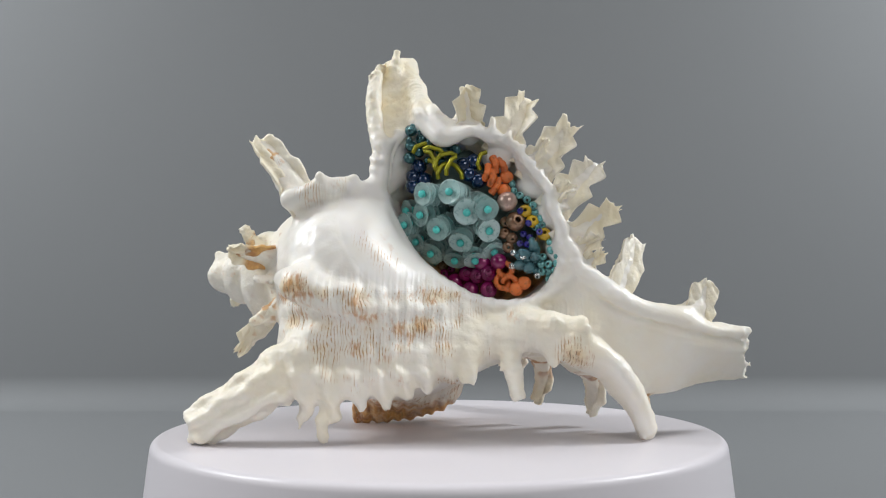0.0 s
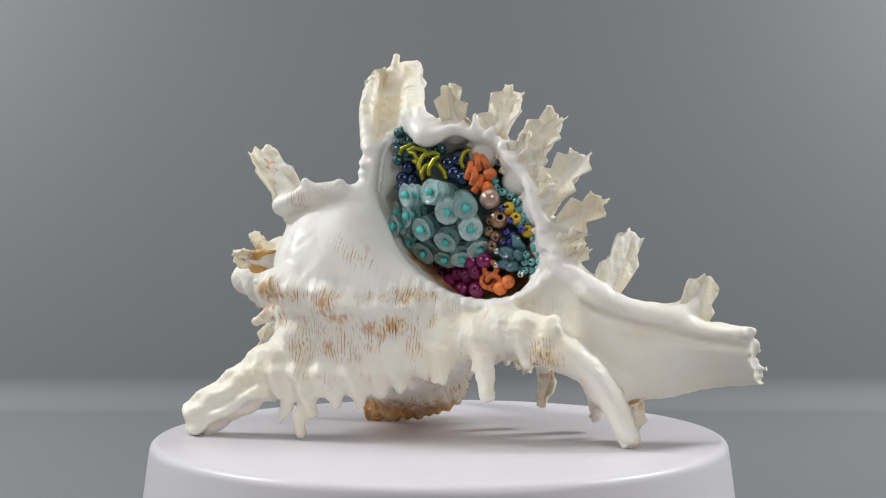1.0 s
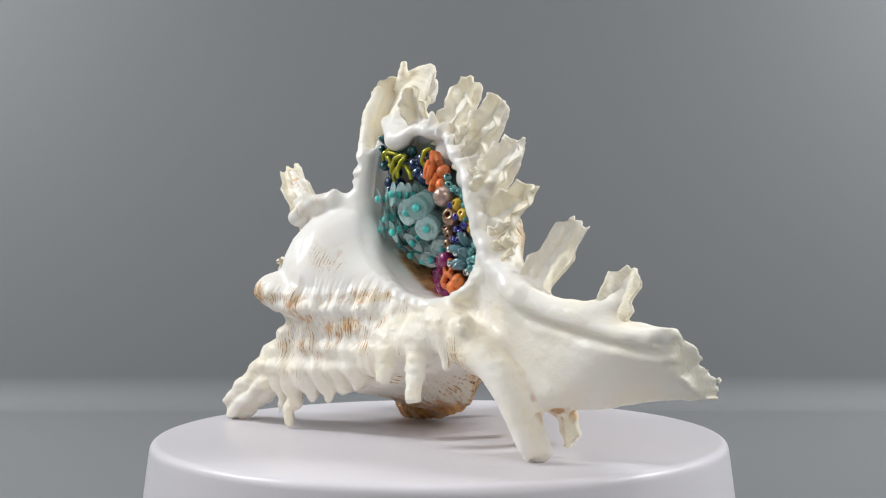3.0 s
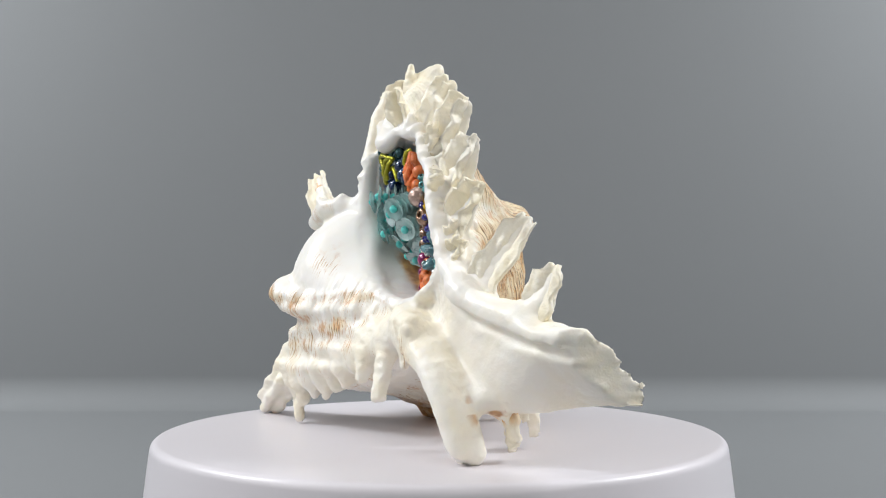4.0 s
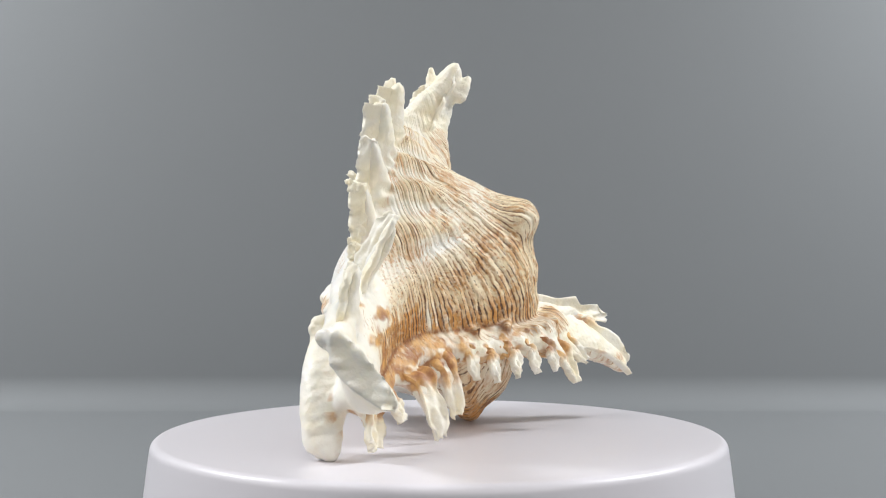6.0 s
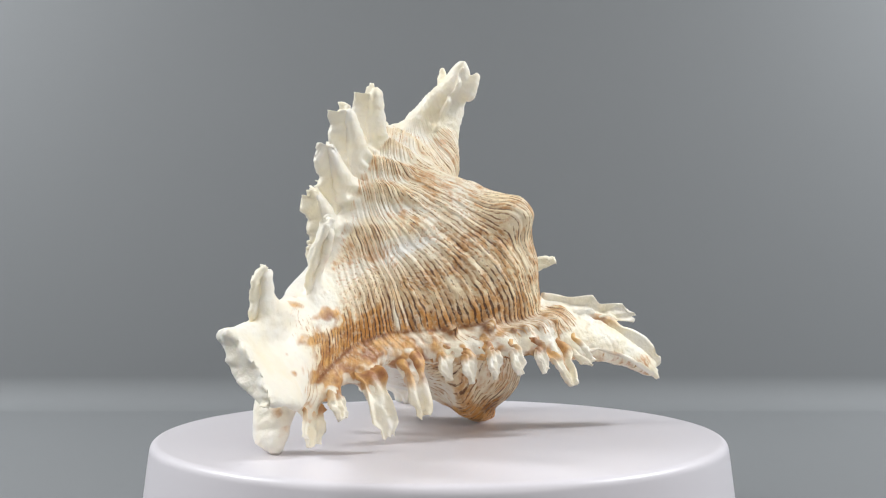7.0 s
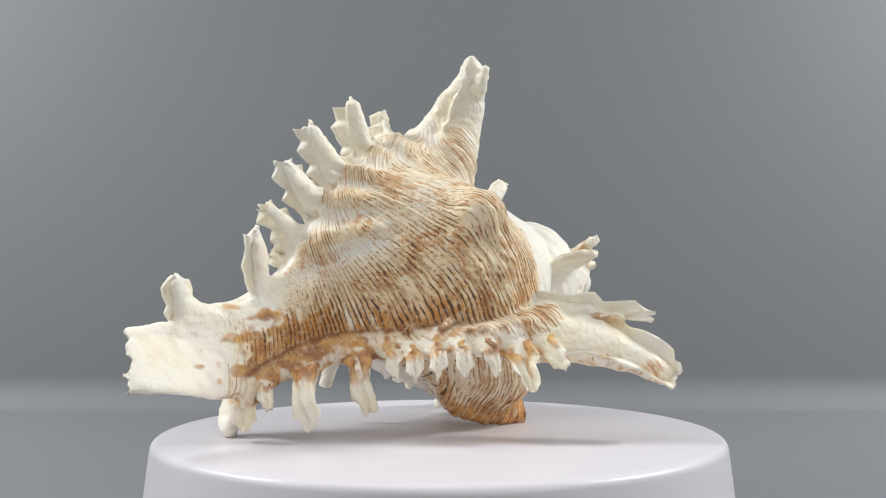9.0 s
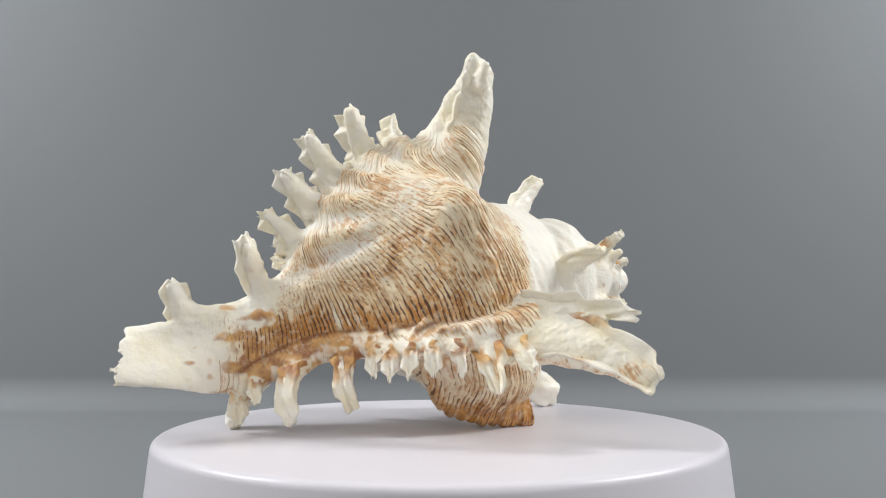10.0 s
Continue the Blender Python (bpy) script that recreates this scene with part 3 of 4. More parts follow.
for sx, sy, sz, dx, dy in ((21, 4.5, 21.5, 2.6, 4.5), (18.5, 9.5, 21, 3, 5), (15.5, 15, 22, 3.2, 5.0), (12, 20, 22.5, 2.6, 5.2), (8, 25, 23, 2.0, 5.6)):
    spine([(sx, sy, sz), (sx + 0.8 * dx, sy + 0.8 * dy, sz - 1.0), (sx + 1.05 * dx, sy + 1.05 * dy, sz - 6.5)], 2.2, 0.9, (0.5, 0.8, -0.2), 1.2, teeth=1.4, tooth=1.4, k=3.5, frill=(2.7, 1.2), stain=0.8)
spine([(13, 15.5, 23), (13.6, 18.5, 29.5)], 2.4, 0.6, (0.5, 1, 0), 1.2, 0, 0)
spine([(8.5, 23.5, 24.5), (9, 26, 27.5)], 1.4, 0.6, (0.5, 1, 0), 1.2, 0, 0)
spine([(18, 7, 23), (18.5, 9, 26)], 1.2, 0.5, (0.5, 1, 0), 1.2, 0, 0)
spine([(2, 28, 25), (3.4, 34, 20), (4, 37.4, 12.4)], 3.4, 1.2, (0.6, 0.8, -0.1), 1.3, teeth=2, tooth=1.2, frill=(4.8, 1.8), stain=0.8)
spine([(-3, 31, 26), (-3, 37, 22), (-3.5, 41.5, 18)], 2.4, 1.0, (0.4, 0.8, -0.2), 1.3, teeth=2, tooth=1.2, frill=(3.8, 1.6), stain=0.8)
spine([(-5, 30, 26), (-13, 41, 25.5), (-20, 51, 21.5), (-25.5, 58.5, 14.6)], 7.0, 4.6, (0.6, 0.5, 0.6), 1.25, teeth=2.2, tooth=1.5, k=4, frill=(7.0, 4.6), pleat=0.3, stain=0.45)
spine([(-9, 28, 31), (-17, 40, 31.5), (-25.8, 51.4, 31.0)], 4.2, 1.2, (0.8, 0.57, 0.1), 1.5, teeth=2.6, tooth=2.2, k=4, frill=(6.2, 1.6), pleat=0.3)
spine([(-8, 29, 28), (-15, 39, 28.5), (-21, 47, 27.5)], 4.0, 2.0, (0.8, 0.57, 0.1), 1.6, teeth=2, tooth=1.6, k=4, frill=(4.6, 3.0), pleat=0.3)
crest = spread([(23, 0.5, 23.5), (18.5, 6.5, 24), (14, 14, 25), (9, 21.5, 25.5), (3, 27, 26.5), (-4, 31, 28.5)], 15)
for ci, (cx, cy, cz) in enumerate(crest):
    grow = (2.2, 3.6, 2.6, 4.4, 1.8)[ci % 5]
    rod("body_whorl", [(cx, cy, cz - 0.5), (cx + 0.45 * grow, cy + 0.75 * grow, cz + (0.5 if ci % 3 else 0.9) * grow - 0.8)], (1.7, 0.5), (0.5, 0.85, 0), 1.5, 1.8, late=True)
# foot of the older varix
for fx, fz in ((-22.5, 1.6), (-16, 2.6), (-9, 4.0), (-3, 6.2)):
    spine([(fx + 1, 8, fz + 4), (fx, 9, fz)], 2.2, 1.0, (0, 1, 0), 1.4, 0, 0)
spine([(-12, 7, 11), (-18, 7.5, 7.5), (-23, 7.5, 4.2)], 4.5, 2.6, (0.2, 1, 0), 1.4, teeth=1.5, tooth=1.0, k=4, frill=(4.8, 3.8), pleat=0.5, stain=0.8)
# spire
spine([(-34, -18.5, 58), (-40.5, -20, 68), (-47.5, -18.5, 77)], 4.4, 2.6, (0.5, -0.9, 0.2), 1.3, teeth=2, tooth=1.0, frill=(4.8, 3.6))
spine([(-29, -22, 62), (-30.3, -24.5, 66)], 1.8, 0.8, (0, -1, 0), 1.1, 0, 0)
spine([(-23, -20, 63), (-22, -20.5, 66)], 1.5, 0.7, (0, -1, 0), 1.1, 0, 0)
spine([(-43, -12, 45.5), (-50, -15.5, 46.5), (-55, -17, 47.5)], 3.4, 1.6, (0, -0.8, -0.6), 1.2, teeth=2, tooth=1.0, frill=(4.0, 2.4), stain=1.1)
spine([(-43, -14, 32), (-48, -16, 29)], 2.4, 1.2, (0, -1, 0), 1.2, 0.3, 1)
spine([(-50, 2, 29), (-54, 3, 24), (-57, 3.5, 20.5)], 3.0, 1.8, (0, -1, 0), 1.2, 0.4, 1, frill=(3.2, 2.2))
spine([(-32, 13, 45), (-34.5, 20, 47.5), (-36.2, 27.4, 48.8)], 5.2, 1.8, (0, 0.2, 1), 1.4, teeth=2, tooth=1.2, frill=(5.0, 2.2), pleat=0.5)
spine([(-52, 8, 47), (-55, 12, 50)], 2.4, 1.2, (0, 1, 0), 1.2, 0.3, 1)
spine([(-60, 2, 45), (-63, 2, 48)], 2.0, 1.0, (0, 1, 0), 1.2, 0.3, 1)
spine([(-47, 9, 49), (-50, 14, 53), (-52, 17, 55)], 2.6, 1.4, (0, 0.3, 1), 1.2, teeth=2, tooth=1.0, frill=(3.2, 1.8), stain=0.8)
spine([(-46, 11, 36), (-49, 16, 34), (-51, 19, 31)], 2.6, 1.4, (0, 0.6, 1), 1.2, teeth=2, tooth=1.0, frill=(3.0, 1.8), stain=0.6)
spine([(-57, 6, 46), (-60, 10, 48)], 1.8, 1.0, (0, 0.5, 1), 1.2, teeth=1, tooth=0.8, frill=(2.2, 1.4), stain=0.9)
spine([(-57, 5, 37), (-60, 8, 34)], 1.8, 1.0, (0, 0.5, 1), 1.2, teeth=1, tooth=0.8, frill=(2.2, 1.4), stain=0.9)
spine([(-50, -8, 50), (-53, -11, 54)], 2.0, 1.1, (0, -0.6, 1), 1.2, teeth=1, tooth=0.8, frill=(2.6, 1.6), stain=0.7)
spine([(-44, -13, 40), (-47, -18, 40)], 1.8, 1.0, (0, -0.6, 1), 1.2, 0.2, 1)


def field():
    x, y, z = GX[:, None, None], GY[None, :, None], GZ[None, None, :]
    solid = core(x, y, z).astype(np.float32)
    f = smin(solid, spire(x, y, z).astype(np.float32), 1.5)

    def apply(late, cut):
        for kind, c, p, r, flat, ff, k, is_late in RODS:
            if is_late != late or c != cut:
                continue
            pad = r.max() + k + 2.5
            lo = np.maximum(((p.min(0) - pad - LO) / STEP).astype(int), 0)
            hi = np.minimum(((p.max(0) + pad - LO) / STEP).astype(int) + 2, SHAPE)
            s = tuple(slice(a, b) for a, b in zip(lo, hi))
            g = chain(x[s[0]], y[:, s[1]], z[:, :, s[2]], p, r, flat, ff).astype(np.float32)
            f[s] = smax(f[s], -g, k) if cut else smin(f[s], g, k)

    apply(False, False)
    apply(False, True)
    # the inner lip falls away into the opening
    f[:] = smax(f, -ellipsoid(x, y, z, (0, -36, 58), (14.5, 24, 17)).astype(np.float32), 9.0)
    f[:] = smax(f, -cavity(x, y, z, solid).astype(np.float32), 2.0)
    apply(True, False)
    apply(True, True)
    return f


def surface(f):
    """Dual surface of the field's zero level: points and four-sided faces."""
    inside = f < 0
    n = np.array(f.shape) - 1
    corner = [(i, j, k) for i in (0, 1) for j in (0, 1) for k in (0, 1)]
    cut = lambda a, c: a[c[0]:c[0] + n[0], c[1]:c[1] + n[1], c[2]:c[2] + n[2]]
    count = sum(cut(inside, c).astype(np.int8) for c in corner)
    cells = np.argwhere((count > 0) & (count < 8))
    value = {c: f[cells[:, 0] + c[0], cells[:, 1] + c[1], cells[:, 2] + c[2]] for c in corner}
    total, hits = np.zeros((len(cells), 3)), np.zeros(len(cells))
    for a in corner:
        for axis in range(3):
            if a[axis]:
                continue
            b = list(a)
            b[axis] = 1
            va, vb = value[a], value[tuple(b)]
            cross = (va < 0) != (vb < 0)
            t = np.where(cross, va / np.where(cross, va - vb, 1), 0)
            pt = np.array(a, float)[None, :].repeat(len(cells), 0)
            pt[:, axis] += t
            total[cross] += pt[cross]
            hits[cross] += 1
    verts = (cells + total / hits[:, None]) * STEP + LO
    index = np.full(n, -1, np.int32)
    index[tuple(cells.T)] = np.arange(len(cells))
    faces = []
    for axis in range(3):
        u, v = (axis + 1) % 3, (axis + 2) % 3
        a = np.moveaxis(inside, axis, 0)
        change = np.moveaxis(a[:-1] != a[1:], 0, axis)
        at = np.argwhere(change)
        keep = (at[:, u] > 0) & (at[:, v] > 0) & (at[:, u] < n[u]) & (at[:, v] < n[v])
        at = at[keep]
        ring = []
        for du, dv in ((-1, -1), (0, -1), (0, 0), (-1, 0)):
            q = at.copy()
            q[:, u] += du
            q[:, v] += dv
            ring.append(index[tuple(q.T)])
        quad = np.stack(ring, 1)
        first = inside[tuple(at.T)]
        faces.append(np.where(first[:, None], quad, quad[:, ::-1]))
    return verts, np.concatenate(faces)


def normals_of(v, q):
    n = np.cross(v[q[:, 2]] - v[q[:, 0]], v[q[:, 3]] - v[q[:, 1]])
    out = np.zeros_like(v)
    for k in range(4):
        for c in range(3):
            out[:, c] += np.bincount(q[:, k], n[:, c], len(v))
    return out / (np.linalg.norm(out, axis=1)[:, None] + 1e-12)


def step(v, lo, hi):
    """Smooth step from 0 at lo to 1 at hi."""
    t = np.clip((v - lo) / (hi - lo), 0, 1)
    return t * t * (3 - 2 * t)


def wavy(v, scale, seed):
    """Cheap smooth noise from a few crossed waves."""
    r = np.random.RandomState(seed)
    out = np.zeros(len(v))
    for _ in range(7):
        d = r.normal(size=3)
        d *= r.uniform(0.6, 1.6) / scale / np.linalg.norm(d) * 2 * math.pi
        out += np.sin(v @ d + r.uniform(0, 6.28) + 0.8 * np.sin(v @ d[[1, 2, 0]] * 0.7))
    return out / 7


def shell():
    root = new("seashell")
    tagged(root, "spiny white and brown murex seashell with beads filling its aperture", "seashell")
    v, q = surface(field())
    for _ in range(1):
        acc, cnt = np.zeros_like(v), np.zeros(len(v))
        for a, b in ((0, 1), (1, 2), (2, 3), (3, 0)):
            for c in range(3):
                acc[:, c] += np.bincount(q[:, a], v[q[:, b], c], len(v)) + np.bincount(q[:, b], v[q[:, a], c], len(v))
            cnt += np.bincount(q[:, a], minlength=len(v)) + np.bincount(q[:, b], minlength=len(v))
        v = v + 0.4 * (acc / cnt[:, None] - v)
    n = normals_of(v, q)
    x, y, z = v.T
    solid = core(x, y, z)
    # which part each point belongs to
    names = ["body_whorl", "spire", "outer_lip", "siphonal_canal"] + SPINES
    near = np.full((len(names), len(v)), 1e3, np.float32)
    near[0] = solid + 0.6 * step(x, 40, 46) * 20
    near[1] = spire(x, y, z)
    near[2] = np.where(cavity(x, y, z, solid) < 1.0, 0.1, 1e3)
    near[3] = np.where(x > 43, whorl(x, y, z) - 0.3, 1e3)
    for kind, c, p, r, flat, ff, k, late in RODS:
        if c:
            continue
        i = names.index(kind)
        box_lo, box_hi = p.min(0) - 8, p.max(0) + 8
        s = np.where(((v > box_lo) & (v < box_hi)).all(1))[0]
        bias = 0.5 if kind.startswith("spine") else 0.2
        near[i, s] = np.minimum(near[i, s], chain(x[s], y[s], z[s], p, r, flat, ff) - bias)
    owner = near.argmin(0)
    on_spine = step(np.minimum.reduce(near[4:]) - np.minimum.reduce(near[:4]), 4.5, -1.5)
    in_hole = step(-cavity(x, y, z, solid), -2.5, 0.0)
    callus = step(-((x + 13) ** 2 / 150 + (y + 22) ** 2 / 260 + (z - 52) ** 2 / 330), -1.25, -0.8) * (y < -10)
    lip_front = step(-y, 13, 17) * step(np.minimum(near[2], outer_lip(x, y, z)), 3, 0)
    canal_face = step(-n[:, 1], 0.2, 0.7) * step(x, 34, 42)
    gloss = np.clip(in_hole + (0.7 - 0.4 * step(-z, -42, -32)) * step(-y, 8, 20) + 0.9 * callus + 0.2 * lip_front + 0.3 * canal_face, 0, 1)
    back = step(n[:, 1] + 0.02 * (y + 5), -0.25, 0.35) * step(y, -19, -13)
    under = step(-z, -16, -6) * step(y, -16, -6)
    # the slant of the spiral cords grows towards the canal
    rise = np.maximum(z - 25, -12)
    slant = (0.28 * rise + 0.006 * rise * np.abs(rise)) * (1 + 0.35 * step(x, 0, 45)) * step(y, -18, 0)
    cord = x - slant + 0.5 * wavy(v, 22, 3) + 0.3 * wavy(v, 7, 4) + 0.14 * wavy(v, 3, 44)
    cord = cord * (1 + 0.5 * step(-y, 14, 22))
    lipness = step(near[2] - np.minimum(near[0], near[1]), 5.0, -2.5) * (1 - in_hole)
    white = np.clip(lipness + step(on_spine, 0.45, 1.0) + lip_front + in_hole + canal_face, 0, 1)
    ridge, rr = spread([(51, -15, 13), (40, -10.5, 18.5), (29, -5, 22.5), (19, 5, 22.5), (13, 16, 24), (7, 24, 24.5), (-3, 30, 27), (-10, 34, 28)], 24), np.zeros(24)
    along = chain(x, y, z, ridge, rr)
    brown = (0.95 * back * step(-x, -70, -34) + 0.32 * under) * (1 - white)
    brown *= 1 - 0.96 * step(-x, 10, 18) * step(z, 20, 30)
    front_marks = 0.32 + 0.14 * np.sin(z * 0.9 + 1)
    brown += front_marks * (0.35 + 0.65 * step(wavy(v, 8, 41), -0.25, 0.3)) * step(-y, 16, 24) * step(-z, -40, -35) * step(z, 6, 12) * step(-x, -22, -4) * (1 - on_spine)
    brown *= (0.72 + 0.32 * step(wavy(v, 17, 61), -0.35, 0.3)) * (0.72 + 0.55 * step(-z, -58, -32)) * (1 - 0.75 * step(-along, -5.5, -3.5))
    below = step(np.interp(x, [-10, -3, 7, 13, 19, 29, 40, 51], [28, 27, 24.5, 24, 22.5, 22.5, 18.5, 13]) - z, 3, 6) * step(y, -14, -6)
    lobe = step(-z, -23, -18) * step(y, -14, -7) * step(-x, -12, -6)
    brown = np.maximum(brown * (1 - 0.45 * below), 0.36 * lobe)
    brown += 0.2 * np.exp(-((x - 4) ** 2 + (y - 26) ** 2 + (z - 61) ** 2) / 60)
    brown += 0.5 * np.exp(-((x + 34) ** 2 / 16 + (z - 37.5) ** 2 / 5)) * (y < -20)
    # pale fan towards the lip, dark suture above the old varix
    above = step(z - np.interp(x, [-10, -3, 7, 13, 19, 29, 40, 51], [28, 27, 24.5, 24, 22.5, 22.5, 18.5, 13]), 0.8, 2.6) * step(y, -18, -12)
    fan = np.arctan2(z - 58, x - 8)
    brown *= 1 - 0.4 * step(np.hypot(x - 8, z - 58) + 4 * wavy(v, 9, 17), 17, 30) * step(fan, -0.95, -0.6) * step(-fan, -2.3, -1.9) * back
    brown += 0.35 * above * np.exp(-((along - 7) / 4.5) ** 2) * step(x, -2, 12) * step(-x, -52, -44)
    seam = np.exp(-((along - 4.4) / 0.5) ** 2) * above * step(x, -4, 12) * (0.55 + 0.45 * step(wavy(v, 9, 21), -0.5, 0.1)) * step(y, -18, -12)
    cream = np.clip(on_spine + lipness + canal_face + step(x, 38, 48), 0, 1)
    relief = np.clip((1 - on_spine) * step(-x, -50, -36) * step(x, -42, -36) * (0.3 + 0.7 * back) * (1 - 0.8 * white) * (1 - step(-y, 8, 18) * step(z, 37, 43)) * (1 - step(-x, 12, 18) * step(y, -16, -6)), 0, 1)
    around = np.arctan2(y + 3, z - 40) * 25
    ochre = 0.55 * step(-along, -6.5, -3.0) * step(wavy(v, 4.2, 8), -0.15, 0.25) + 0.30 * brown
    ochre *= 0.55 + 0.45 * step(wavy(v, 3.2, 31), -0.3, 0.3)
    ochre += 0.34 * above * np.exp(-((along - 6.5) / 3.5) ** 2) * step(x, 2, 20) * step(-x, -54, -48)
    ochre += 0.55 * step(-along, -12, -7) * step(wavy(v, 5, 33), -0.2, 0.2) * step(-z, -25, -21) * on_spine * step(x, -16, -8)
    ochre += 0.35 * step(-along, -9, -4) * step(z, 14, 18) * step(x, 20, 32) * step(n[:, 1], -0.1, 0.4)
    ochre += 0.22 * (1 - 0.85 * on_spine) * step(-y, 16, 22) * step(wavy(v, 5, 12), 0.2, 0.45) * np.maximum(step(-np.abs(z - 34), -6, -1) * step(-x, -26, -8), 0.8 * step(-z, -22, -16) * step(-x, -2, 8))
    ochre += 0.36 * step(-x, 38, 44) * step(z, 17, 22) * step(wavy(v, 3.4, 14), 0.1, 0.4)
    ochre += 0.95 * in_hole * np.maximum(step(y, -6, 4), step(-z, -52, -45) * step(y, -13, -7))
    ochre += 0.55 * (1 - on_spine) * step(x, 40, 48) * step(n[:, 1], -0.1, 0.5) * step(wavy(v, 6, 45), -0.1, 0.35) * step(-x, -74, -64)
    ochre += 0.6 * lobe * step(-z, -9, -4) + 0.2 * lobe * step(wavy(v, 6, 27), -0.2, 0.3)
    stains = ((-34, -35, 37.5, 2.6), (-27.5, -34.5, 35.5, 2.2), (-20.5, -33.5, 33.5, 2.2), (-12, -30, 33, 2.0), (-17, -30, 25, 1.8), (-6, -27, 27, 2.0), (33, -28, 21, 3.5), (19, -23, 29, 4), (26, -24, 28, 3), (-33, -23, 62, 4), (-26, -21, 64, 3), (-43, -20, 71, 3), (-53, -16, 47.5, 4), (-14, -27, 44, 5),
              (-20, -28, 48, 3.5), (-45, -15, 33, 4), (52, -12, 24, 4), (-22, 9, 2, 5), (42, -8, 25, 5), (48, -11, 21, 4), (36, -3, 29, 4), (31, 2, 38, 3.5), (45, -9, 31, 3))
    for px, py, pz, pr in stains:
        blot = np.exp(-((x - px) ** 2 + (y - py) ** 2 + (z - pz) ** 2) / pr ** 2)
        ochre += (0.45 if py < -20 else 0.85) * blot * step(wavy(v, 2.6, 81), -0.35, 0.3)
        brown += (0.8 if py < -25 and pz < 40 else 0.25) * blot
    ochre *= 1 - 0.6 * step(-along, -2.2, -0.6) * (z > 24)
    # lumps, growth wrinkles and cords that stand up a little
    deep = step(-cavity(x, y, z, solid), -0.4, 1.2)
    rough = 1 - 0.78 * np.clip(deep + callus + 0.7 * canal_face, 0, 1)
    lump = 0.45 * wavy(v, 13, 51) * step(y, -10, 5) + 0.30 * wavy(v, 9, 1) + 0.22 * wavy(v, 4.5, 2)
    wrinkle = (0.24 * wavy(v, 3.4, 5) + 0.17 * wavy(v, 1.8, 6)) * np.clip(on_spine + lip_front + 0.7 * lipness, 0, 1)
    phi = np.arctan2(z - 58, x - 8)
    pleats = (0.75 * np.sin(phi * 31 + 2 * wavy(v, 20, 9)) + 0.5 * np.sin(phi * 53 + wavy(v, 6, 19))) * step(cavity(x, y, z, solid), 0.2, 2.5) * step(-y, 9, 13) * step(phi, -1.1, -0.7) * step(outer_lip(x, y, z), 5, 1)
    ray = np.cos((np.degrees(phi) - 63) * 2 * math.pi / 26.5) * step(np.hypot(x - 8, z - 58), 12, 20) * step(y, -17, -12) * step(n[:, 1], -0.1, 0.4) * step(phi, -0.7, -0.45) * step(-phi, -1.9, -1.6)
    skirt = 0.75 * np.sin((x + 0.35 * (z - 20)) * 2 * math.pi / 6.0 + 1.2 * wavy(v, 14, 71)) * step(-y, 15, 22) * step(-z, -27, -14) * step(-x, -14, -2) * step(x, -42, -36)
    knots = 0.55 * np.sin((x + 2) * 2 * math.pi / 7.0) * np.exp(-((z - 36.5 + 0.12 * (x + 30)) / 2.2) ** 2) * step(-y, 18, 24)
    fan_foot = 0.32 * np.sin(x * 2 * math.pi / 3.1 + 1.6 * wavy(v, 7, 15)) * lobe * step(-z, -13, -5)
    skirt = skirt + fan_foot + knots + 0.3 * np.sin(z * 2 * math.pi / 5.2 + 0.5) * step(-y, 18, 24) * step(-z, -40, -34) * step(-x, -10, 4)
    ribs = 0.14 * np.sin(cord * 2 * math.pi / 4.35) * (1 - on_spine) * step(-x, -40, -28) * step(x, -44, -36) * (1 - step(-y, 8, 18) * step(z, 37, 43))
    brown = brown * (1 - 0.35 * step(-ray, 0.2, 0.8)) + 0.25 * step(ray, 0.3, 0.9) * (1 - white)
    ochre = ochre + 0.22 * step(ray, 0.2, 0.9) * step(wavy(v, 7, 91), -0.2, 0.3)
    v = v + n * ((lump + wrinkle + ribs + pleats + skirt + 0.9 * ray) * rough)[:, None]
    n = normals_of(v, q)
    face_owner = owner[q[:, 0]]
    made = {}
    tips = {"body_whorl": "banded white and brown last whorl with fine spiral cords", "spire": "short white spire with blunt spines",
            "outer_lip": "thick glossy white rim round the aperture", "siphonal_canal": "flattened smooth white siphonal canal"}
    for i, name in enumerate(names):
        mine = q[face_owner == i]
        if len(mine) < 12:
            continue
        used, flat_index = np.unique(mine, return_inverse=True)
        me = bpy.data.meshes.new(name)
        me.from_pydata((v[used] * MM).tolist(), [], flat_index.reshape(-1, 4).tolist())
        for key, data in (("cord", cord), ("relief", relief), ("cream", cream), ("seam", seam), ("around", around), ("brown", brown), ("ochre", ochre), ("gloss", gloss)):
            me.attributes.new(key, "FLOAT", "POINT").data.foreach_set("value", data[used].astype(np.float32))
        me.polygons.foreach_set("use_smooth", [True] * len(me.polygons))
        me.normals_split_custom_set_from_vertices(n[used].tolist())
        made[name] = part_mesh("spine" if name.startswith("spine") else name, me, SHELL, root, tips.get(name, ""))
    for i, (kind, points, half, face, teeth, tooth, slant, pleat, stain, curl) in enumerate(FRILLS):
        me = frill_mesh("frill", points, half, face, teeth, tooth, slant, pleat, 40 + i, stain, curl)
        part_mesh("frill", me, SHELL, made.get(kind, root), "thin folded white frill with sawn edges")
    return root


seashell = shell()


